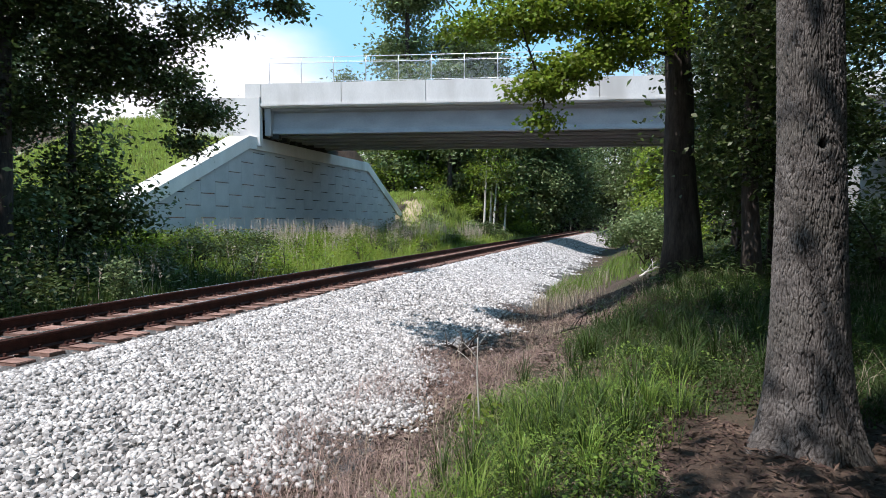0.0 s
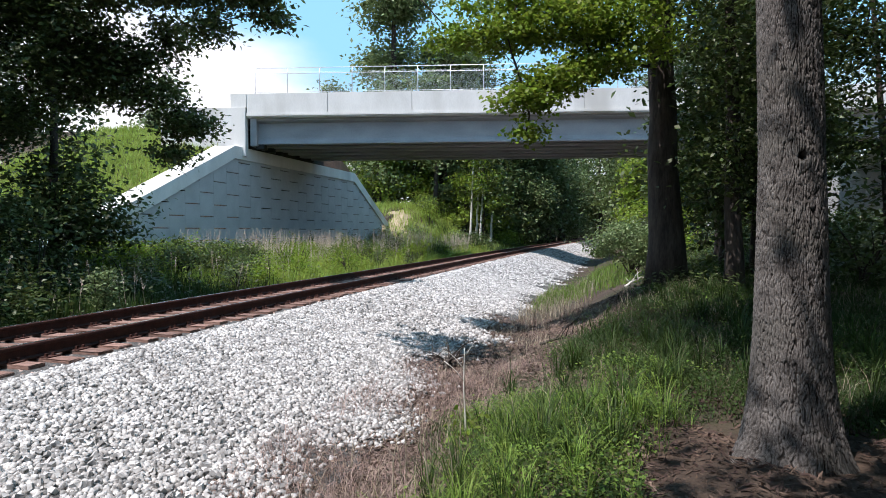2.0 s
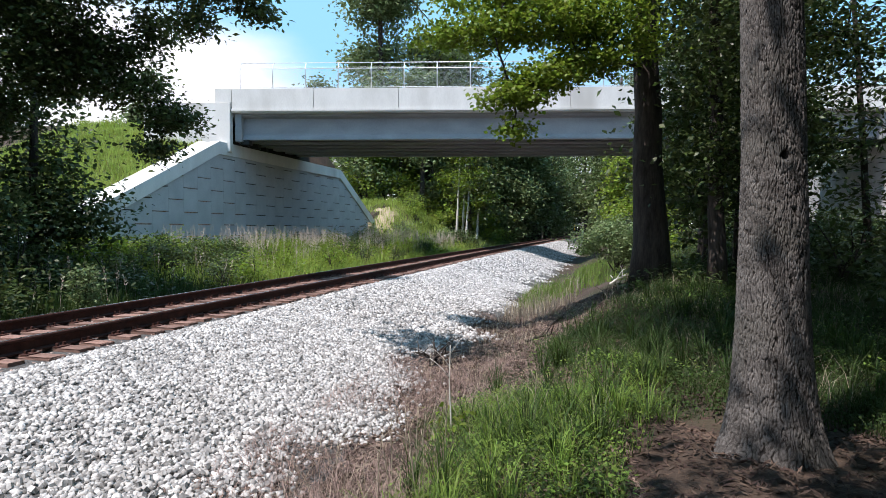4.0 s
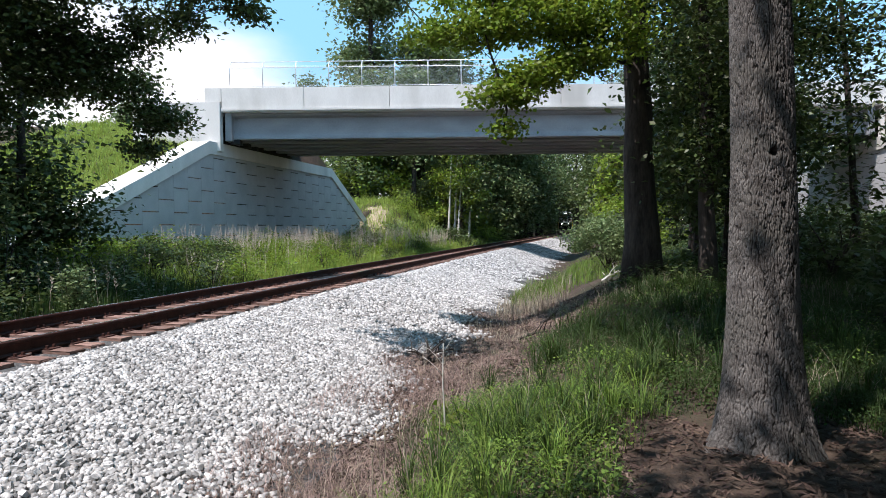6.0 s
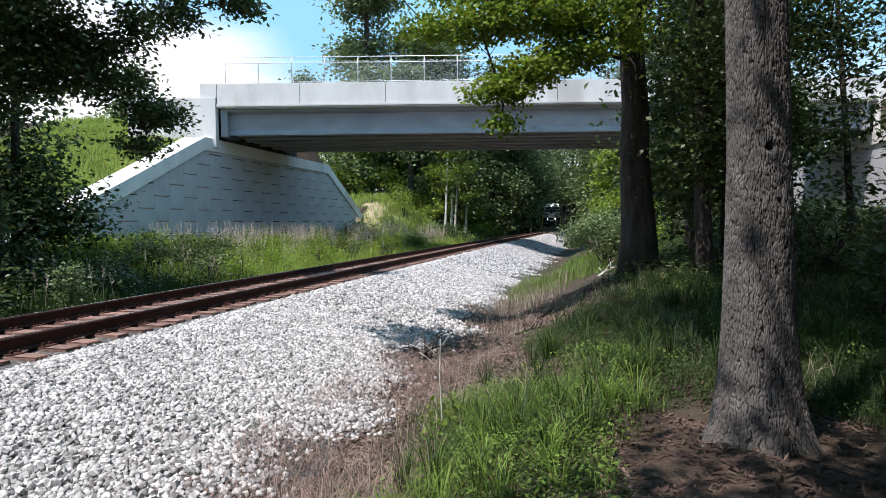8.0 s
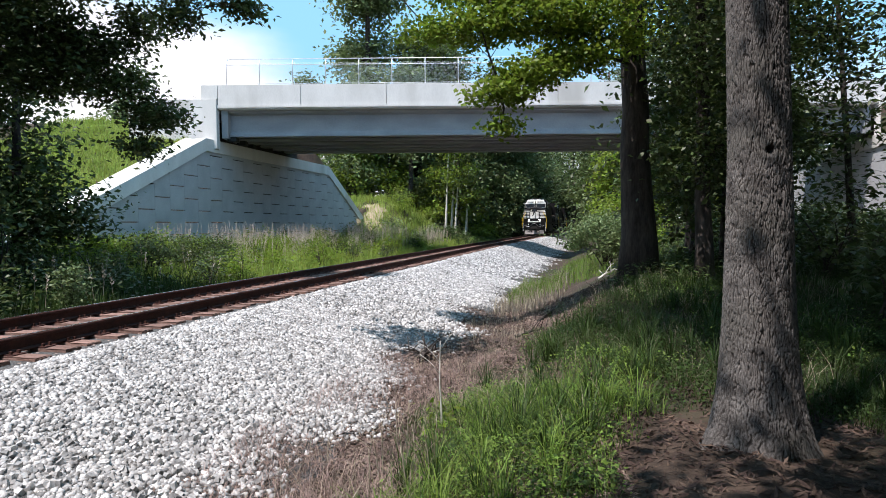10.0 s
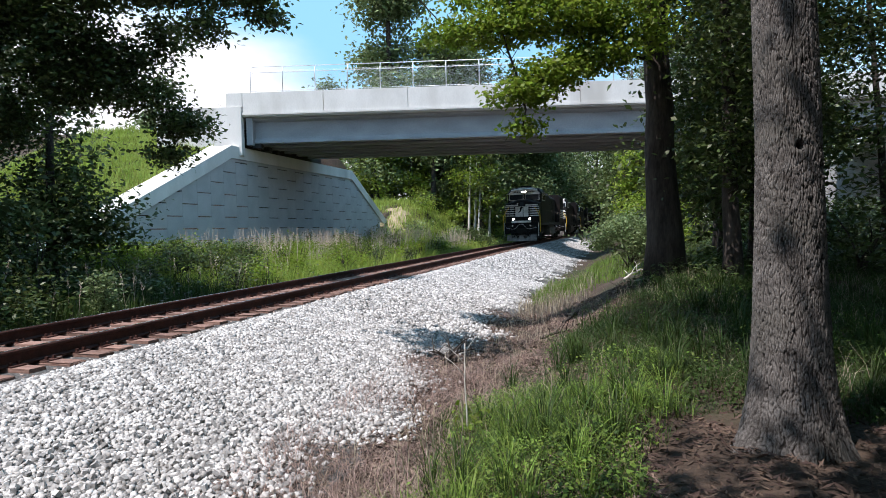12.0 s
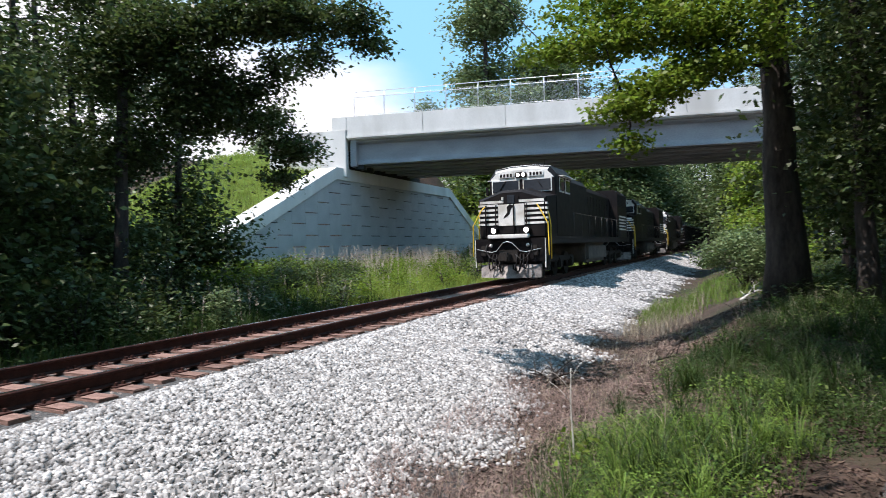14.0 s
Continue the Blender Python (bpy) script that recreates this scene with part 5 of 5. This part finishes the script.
def cover(name, label, pts, height, width, mat, lean=0.35, seed=1):
    v, f = blades(pts, height, width, lean, seed)
    return tagged(new(name, quads(name, v, 3, mat, f)), label, "grass", kind="stuff")


def bank(x, y, r):
    u = x - track_x(y)
    return (u > 5.95 + 0.32 * np.clip(y - 6.5, 0, 10) + 0.35 * np.sin(y * 1.7) + 0.25 * r.normal(size=len(x))) & (np.hypot(x - 1.21, y - 4.48) > 0.75 + 0.5 * r.random(len(x))) & ~((x > 0.2) & (y < 4.3)) & patchy(1.1, -0.8)(x, y, r)


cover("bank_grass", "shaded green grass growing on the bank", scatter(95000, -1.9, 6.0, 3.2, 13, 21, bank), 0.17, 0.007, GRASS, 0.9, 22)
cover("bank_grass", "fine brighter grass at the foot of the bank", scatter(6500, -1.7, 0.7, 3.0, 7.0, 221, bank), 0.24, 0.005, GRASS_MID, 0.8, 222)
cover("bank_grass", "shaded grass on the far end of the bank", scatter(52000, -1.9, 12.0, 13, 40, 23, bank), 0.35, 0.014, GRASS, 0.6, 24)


def tufts(name, label, spots, each, height, width, mat, seed):
    """Clumps of long blades arching outwards from each spot."""
    r = np.random.default_rng(seed)
    c = np.repeat(spots, each, axis=0)
    n = len(c)
    a = r.uniform(0, 6.28, n)
    out = np.stack([np.cos(a), np.sin(a), np.zeros(n)], 1)
    h = height * r.uniform(0.5, 1.2, n)
    reach = (h * r.uniform(0.25, 1.0, n))[:, None] * out
    up = np.stack([np.zeros(n), np.zeros(n), h], 1)
    side = np.stack([-np.sin(a), np.cos(a), np.zeros(n)], 1) * width * 0.5
    p = c + out * r.uniform(0, 0.05, n)[:, None]
    v = np.stack([p - side, p + side, p + reach * 0.35 + up * 0.7 - side, p + reach * 0.35 + up * 0.7 + side, p + reach * 0.75 + up * 0.92 - side * 0.7, p + reach * 0.75 + up * 0.92 + side * 0.7, p + reach * 1.15 + up * 0.8], 1)
    b = np.arange(n)[:, None] * 7
    f = np.concatenate([b + [0, 1, 3], b + [0, 3, 2], b + [2, 3, 5], b + [2, 5, 4], b + [4, 5, 6]])
    return tagged(new(name, quads(name, v.reshape(-1, 3), 3, mat, f)), label, "grass", kind="stuff")


tufts("tall_grass", "arching tufts of bright grass at the foot of the bank", scatter(30, -1.3, 0.6, 3.6, 6.0, 25, bank), 24, 0.36, 0.006, GRASS_MID, 26)
tufts("tall_grass", "arching tufts of long grass on the bank, darkened for shade", scatter(150, -1.5, 3.0, 4.0, 12, 26, bank), 30, 0.42, 0.008, GRASS, 27)
cover("tall_grass", "tufts of pale grass at the edge of the ballast", scatter(3500, -2.1, -0.6, 16.5, 22, 27, patchy(1.4, 0.15)), 0.5, 0.010, GRASS_MID, 0.5, 28)
cover("bank_grass", "rough grass round the bush by the ballast", scatter(6000, -1.6, 3.0, 17, 34, 57, lambda x, y, r: (x - track_x(y) > 6.1 + 0.4 * r.random(len(x))) & patchy(1.7, 0.0)(x, y, r)), 0.45, 0.014, GRASS_MID, 0.5, 58)
cover("dry_stems", "pale straw at the edge of the ballast", scatter(2200, -2.2, -0.4, 14, 22, 28, patchy(1.4, -0.1)), 0.45, 0.010, STRAW, 0.4, 29)
cover("dry_stems", "dry straw stems on the bank", scatter(8000, -2.6, 4.5, 3.0, 14, 29, lambda x, y, r: patchy(1.9, 0.1)(x, y, r) & ((x < 0.2) | (y > 5.5))), 0.33, 0.004, STRAW, 0.8, 30)
cover("dry_brush", "thin dry brush along the foot of the ballast", scatter(9500, -3.1, -1.2, 2.6, 10, 45, patchy(2.2, -0.1)), 0.20, 0.0045, DRY_BRUSH, 1.2, 46)


def weeds(name, label, pts, height, size, mat, seed):
    r = np.random.default_rng(seed)
    bl = np.repeat(pts, 5, axis=0)
    n = len(bl)
    pos = bl + np.stack([r.normal(0, 0.05, n), r.normal(0, 0.05, n), height * r.random(n)], 1)
    a = r.uniform(0, 6.28, n)
    L = size * r.uniform(0.6, 1.3, n)[:, None]
    d = np.stack([np.cos(a), np.sin(a), r.normal(0, 0.35, n)], 1) * L
    w = np.stack([-np.sin(a), np.cos(a), r.normal(0, 0.3, n)], 1) * L * 0.33
    v = np.stack([pos, pos + d * 0.5 + w, pos + d, pos + d * 0.5 - w], 1)
    return tagged(new(name, quads(name, v, 4, mat)), label, "weeds", kind="stuff")


weeds("ground_weeds", "low leafy green weeds covering the bank", scatter(20000, -1.7, 5.5, 3.2, 14, 47, bank), 0.16, 0.036, GRASS, 48)
weeds("ground_weeds", "brighter leafy weeds at the foot of the bank", scatter(2400, -1.6, 0.5, 3.0, 7.5, 147, bank), 0.18, 0.034, GRASS_MID, 148)
weeds("ground_weeds", "patches of brighter leafy weeds on the bank", scatter(3500, -1.0, 4.0, 6.5, 14, 149, lambda x, y, r: bank(x, y, r) & patchy(1.3, 0.2)(x, y, r)), 0.20, 0.038, GRASS_MID, 150)
weeds("ground_weeds", "low leafy weeds under the near wood", scatter(7000, -0.8, 13, 12, 34, 49, bank), 0.45, 0.10, LEAF, 50)
left_side = lambda x, y, r: (x < track_x(y) - 4.9) & (x > WALL_X + 0.1)
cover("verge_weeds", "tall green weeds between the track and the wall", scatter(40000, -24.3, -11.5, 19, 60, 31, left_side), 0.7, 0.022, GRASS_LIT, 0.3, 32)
cover("verge_weeds", "ditch weeds coloured dark for the shade", scatter(22000, -24.3, -11.4, 3, 21, 33, left_side), 0.6, 0.025, GRASS, 0.35, 34)


def plumes(name, label, pts, height, mat, seed):
    """Tall thin stems, each with a feathery seed head of small scales."""
    r = np.random.default_rng(seed)
    n, k = len(pts), 16
    h = height * r.uniform(0.65, 1.2, n)
    lean = r.normal(0, 0.12, (n, 2))
    tip = pts + np.column_stack([lean * h[:, None], h])
    e = np.array([0.006, 0.0, 0.0])
    stems = np.stack([pts - e, pts + e, tip + e * 0.5, tip - e * 0.5], 1)
    t = r.uniform(0.62, 1.0, (n, k, 1))
    c = pts[:, None] * (1 - t) + tip[:, None] * t
    a = r.uniform(0, 6.28, (n, k))
    out = np.stack([np.cos(a), np.sin(a), np.full_like(a, 1.1)], -1) * (0.035 + 0.19 * (1.0 - t)) * r.uniform(0.6, 1.2, (n, k, 1))
    w = np.stack([-np.sin(a), np.cos(a), np.zeros_like(a)], -1) * 0.010
    scales = np.stack([c, c + out * 0.5 + w, c + out, c + out * 0.5 - w], 2).reshape(-1, 4, 3)
    return tagged(new(name, quads(name, np.concatenate([stems, scales]), 4, mat)), label, "grass", kind="stuff")


plumes("seed_grass", "pale feathery seeding grass in front of the wall", scatter(3600, -22.5, -13.2, 25, 60, 35, lambda x, y, r: left_side(x, y, r) & patchy(0.9, 0.3)(x, y, r)), 1.85, PLUME, 36)
plumes("seed_grass", "pale seeding stems among the dark weeds", scatter(40, -16.5, -11.9, 11, 25, 37, left_side), 1.3, PLUME, 38)
cover("verge_weeds", "taller green weeds along the foot of the wall", scatter(16000, -24.2, -19.5, 20, 58, 58, left_side), 1.1, 0.03, GRASS_MID, 0.2, 59)
cover("verge_weeds", "grass along the sunny edge of the track, coloured as sunlit", scatter(9000, -17.0, -11.0, 24, 62, 131, left_side), 0.5, 0.02, GRASS_LIT, 0.4, 132)
for k in range(60):
    y = q.uniform(19, 52)
    s = q.uniform(0.5, 0.95)
    bush("weed_plant", "leafy green weed plant in front of the wall", q.uniform(-22.5, -12.6), y, s, s, s * 2.1, 420, 0.11, q.choice((LEAF, LEAF_BRIGHT, LEAF_BRIGHT)), 640 + k, "weed plants on the verge")
weeds("verge_leaves", "leafy green weeds in front of the wall", scatter(11000, -23.8, -12.5, 19, 58, 53, lambda x, y, r: left_side(x, y, r) & patchy(0.8, 0.15)(x, y, r)), 1.1, 0.14, LEAF_BRIGHT, 54)
weeds("ditch_leaves", "leafy plants in the shaded ditch", scatter(9000, -23.8, -12.2, 4, 24, 55, lambda x, y, r: left_side(x, y, r) & patchy(0.9, 0.1)(x, y, r)), 0.9, 0.14, LEAF, 56)
cover("slope_grass", "green meadow grass on the embankment slope, coloured as sunlit", scatter(36000, -38, WALL_X - 1.45, 19, 38, 37, lambda x, y, r: land(x, y) > -0.3), 0.55, 0.035, GRASS_LIT, 0.4, 38)
cover("slope_grass", "green grass on the far embankment slope", scatter(19000, -32, -13, 54, 76, 39, lambda x, y, r: ((x < WALL_X - 0.6) | ((y > 59) & (x < track_x(y) - 6))) & ((np.hypot((x + 24.0) / 2.0, (y - 64.5) / 3.3) > 0.9) | (r.random(len(x)) < 0.5))), 0.8, 0.05, GRASS_LIT, 0.4, 40)
cover("far_verge", "green weeds beside the line past the bridge", scatter(14000, -20, 0.5, 58, 100, 41, lambda x, y, r: np.abs(x - track_x(y)) > 4.6), 0.8, 0.05, GRASS, 0.35, 42)


def sand_patch():
    xs, ys = np.linspace(-30, -19, 45), np.linspace(56.5, 68, 47)
    X, Y = np.meshgrid(xs, ys)
    Z = land(X, Y) + 0.05
    i = (np.arange(46)[:, None] * 45 + np.arange(44)[None])
    d = np.hypot((X + 24.0 + 0.3 * np.sin(Y)) / 2.2, (Y - 64.5) / 3.6) + 0.2 * np.sin(X * 2.1 + np.sin(Y * 1.7)) * np.cos(Y * 1.9)
    i = i[(d < 0.85)[:-1, :-1]]
    me = quads("sand_patch", np.stack([X, Y, Z], -1), 4, SAND, np.stack([i, i + 1, i + 46, i + 45], 1))
    return tagged(new("sand_patch", me), "bare sandy soil on the slope past the wall", "ground", kind="structure")


sand_patch()


def litter(n, x0, x1, y0, y1, seed, keep):
    p = scatter(n, x0, x1, y0, y1, seed, keep)
    r = np.random.default_rng(seed + 1)
    a = r.uniform(0, 6.28, len(p))
    L = r.uniform(0.03, 0.10, len(p))[:, None]
    d = np.stack([np.cos(a), np.sin(a), r.normal(0, 0.3, len(p))], 1) * L
    w = np.stack([-np.sin(a), np.cos(a), r.normal(0, 0.45, len(p))], 1) * L * 0.11
    p[:, 2] += r.uniform(0.01, 0.035, len(p))
    return np.stack([p - d * 0.5, p + w, p + d * 0.5, p - w], 1)


def on_litter(x, y, r):
    u = x - track_x(y)
    return (u > 4.3 + 0.5 * r.random(len(x)) + 0.3 * np.sin(y * 1.2)) & (r.random(len(x)) < np.where(u > 7.3, 0.5, 1))


tagged(new("leaf_litter", quads("leaf_litter", litter(85000, -3.3, 0.3, 2.6, 15, 51, on_litter), 4, LITTER)), "pinkish-brown dead leaves and bark scraps by the ballast", "leaf litter", kind="stuff")
tagged(new("leaf_litter", quads("leaf_litter", litter(90000, 0.0, 4.0, 2.4, 15, 52, on_litter), 4, LITTER_SHADE)), "brown dead leaves and twigs round the oak, darkened for shade", "leaf litter", kind="stuff")


def twig_plant():
    t = thing("dead_sapling", "thin bare grey sapling with a few green leaves at its foot", "sapling", pose(-1.42, 5.95, -0.85))
    s = Shape()
    q = random.Random(4)
    pts = limb(s, (0, 0, 0), (-0.02, 0.02, 0.95), 0.014, 0.005, q, 0.02, 9, 6)
    for i in (5, 6, 7):
        limb(s, pts[i], pts[i] + Vector((q.uniform(-.25, .25), q.uniform(-.2, .2), 0.2)), 0.004, 0.002, q, 0.1, 4, 5)
    part("stem", s, BARK_PALE, t)
    part("foliage", quads("foliage", leaf_cloud([(0, 0, 0.25, 0.12, 0.12, 0.2, 40)], 0.09, aspect=0.6), 4, LEAF_BRIGHT), None, t)


twig_plant()


def dry_stalk(x, y, h, seed):
    t = thing("dry_stalk", "thin pale dry weed stalk beside the ballast", "weed", pose(x, y, float(land(x, y)) - 0.02), "dry stalks by the ballast")
    s = Shape()
    q = random.Random(seed)
    pts = limb(s, (0, 0, 0), (q.uniform(-.08, .08), q.uniform(-.08, .08), h), 0.006, 0.0025, q, 0.03, 7, 5)
    for i in (3, 4, 5):
        limb(s, pts[i], pts[i] + Vector((q.uniform(-.1, .1), q.uniform(-.1, .1), 0.1)), 0.003, 0.0015, q, 0.1, 4, 4)
    part("stem", s, STRAW, t)


for k, (x, y, h) in enumerate(((-1.62, 4.3, 0.62), (-1.55, 4.42, 0.5), (-1.36, 4.5, 0.75), (-1.30, 4.3, 0.55), (-1.7, 4.9, 0.6), (-1.5, 5.2, 0.55), (-1.28, 5.0, 0.8), (-1.1, 4.2, 0.6), (-1.8, 5.6, 0.5), (-0.75, 5.2, 0.5), (-0.55, 5.6, 0.55))):
    dry_stalk(x, y, h, 800 + k)


def dead_branch(x, y, length, turn, seed):
    z = float(land(x, y))
    t = thing("dead_branch", "broken grey dead branch lying at the edge of the ballast", "branch", pose(x, y, z + 0.03, 0, 0, turn))
    s = Shape()
    q = random.Random(seed)
    pts = limb(s, (0, 0, 0), (length, 0.1, 0.12), 0.035, 0.012, q, 0.05, 8, 7)
    for i in range(2, 7):
        limb(s, pts[i], pts[i] + Vector((q.uniform(-.1, .3), q.uniform(-.35, .35), q.uniform(0.05, 0.3))), 0.012, 0.004, q, 0.08, 5, 5)
    part("wood", s, BARK_PALE if seed == 704 else BARK_DARK, t)


for k, (x, y, L, a) in enumerate(((-2.6, 9.2, 0.6, 30), (-2.4, 9.3, 0.5, 150), (-2.5, 9.0, 0.55, 80), (0.0, 14.6, 1.2, 35), (0.4, 15.6, 0.9, 60), (-1.2, 10.8, 0.7, 20), (-0.9, 12.4, 0.8, 50))):
    dead_branch(x, y, L, a, 700 + k)


# ---- ballast stones ----
def stone_shape(q):
    bm = bmesh.new()
    bmesh.ops.create_cube(bm, size=1)
    for v in bm.verts:
        v.co = Vector((v.co.x * q.uniform(0.75, 1.2), v.co.y * q.uniform(0.6, 1.0), v.co.z * q.uniform(0.5, 0.9)))
    bmesh.ops.triangulate(bm, faces=bm.faces)
    bm.verts.index_update()
    vs = np.array([v.co[:] for v in bm.verts])
    fs = np.array([[v.index for v in f.verts] for f in bm.faces])
    bm.free()
    return vs, fs


def stones(name, label, pts, size, seed, mat=STONE):
    r = np.random.default_rng(seed)
    q = random.Random(seed)
    shapes = [stone_shape(q) for _ in range(6)]
    V, F, o = [], [], 0
    which = r.integers(0, 6, len(pts))
    for k, (vs, fs) in enumerate(shapes):
        p = pts[which == k]
        n = len(p)
        e = r.normal(size=(n, 4))
        e /= np.linalg.norm(e, axis=1)[:, None]
        w, x, y, z = e.T
        M = np.stack([1 - 2 * (y * y + z * z), 2 * (x * y - z * w), 2 * (x * z + y * w), 2 * (x * y + z * w), 1 - 2 * (x * x + z * z), 2 * (y * z - x * w), 2 * (x * z - y * w), 2 * (y * z + x * w), 1 - 2 * (x * x + y * y)], 1).reshape(n, 3, 3)
        s = size * r.uniform(0.55, 1.35, (n, 1, 1))
        W = np.einsum("nij,vj->nvi", M, vs) * s + p[:, None]
        V.append(W.reshape(-1, 3))
        F.append((fs[None] + (np.arange(n) * len(vs))[:, None, None] + o).reshape(-1, 3))
        o += n * len(vs)
    return tagged(new(name, quads(name, np.concatenate(V), 3, mat, np.concatenate(F))), label, "ballast", kind="stuff")


def on_ballast(x, y, r):
    u = x - track_x(y)
    return (np.abs(u) > 1.38) & (u > -3.9) & (u < 4.72 + 0.3 * np.sin(y * 1.2) + 0.22 * np.sin(y * 3.3) + 0.22 * r.normal(size=len(x)))


def in_track(x, y, r):
    return np.abs(x - track_x(y)) < 1.5 + 0.1 * r.normal(size=len(x))


stones("ballast_stones", "pale grey crushed stones of the ballast slope", raised(scatter(44000, -6.2, -2.0, 1.8, 11, 61, on_ballast), 0.022), 0.043, 62)
stones("ballast_stones", "pale grey crushed stones further along the line", raised(scatter(25000, -6.2, -1.8, 11, 24, 63, on_ballast), 0.022), 0.054, 64)
stones("ballast_stones", "pale grey crushed stones towards the bridge", raised(scatter(11000, -6.2, -0.8, 24, 46, 65, on_ballast), 0.025), 0.075, 66)
stones("ballast_stones", "pale grey crushed stones under and past the bridge", raised(scatter(11000, -8.0, -0.4, 46, 80, 165, on_ballast), 0.02), 0.09, 166)
stones("ballast_stones", "pale grey crushed stones past the track", raised(scatter(3000, -11.4, -8.6, 3, 40, 68, on_ballast), 0.03), 0.07, 69)
stones("ballast_stones", "pale grey crushed stones of the slope beside the path", raised(scatter(16000, -6.2, -2.0, -4.0, 1.8, 261, on_ballast), 0.022), 0.05, 262)
stones("rusty_stones", "rust-stained stones lying between the ties", raised(scatter(8000, -9.2, -5.5, 2, 32, 71, in_track), -0.005), 0.055, 72, STONE_RUST)
q = random.Random(77)
shapes = []
for k in range(5):
    vs, fs = stone_shape(q)
    shapes.append(Shape().add([tuple(v * 0.052) for v in vs], [tuple(int(i) for i in f) for f in fs]).mesh("stone", STONE_PIECE))
near = scatter(600, -4.6, -2.6, 3.0, 5.6, 67, on_ballast)[:290]
for p in near:
    part("stone", shapes[q.randrange(5)], None, bed, at=pose(p[0], p[1], p[2] + 0.045, q.uniform(0, 360), q.uniform(0, 360), q.uniform(0, 360)))
ties(the_track)

motions()
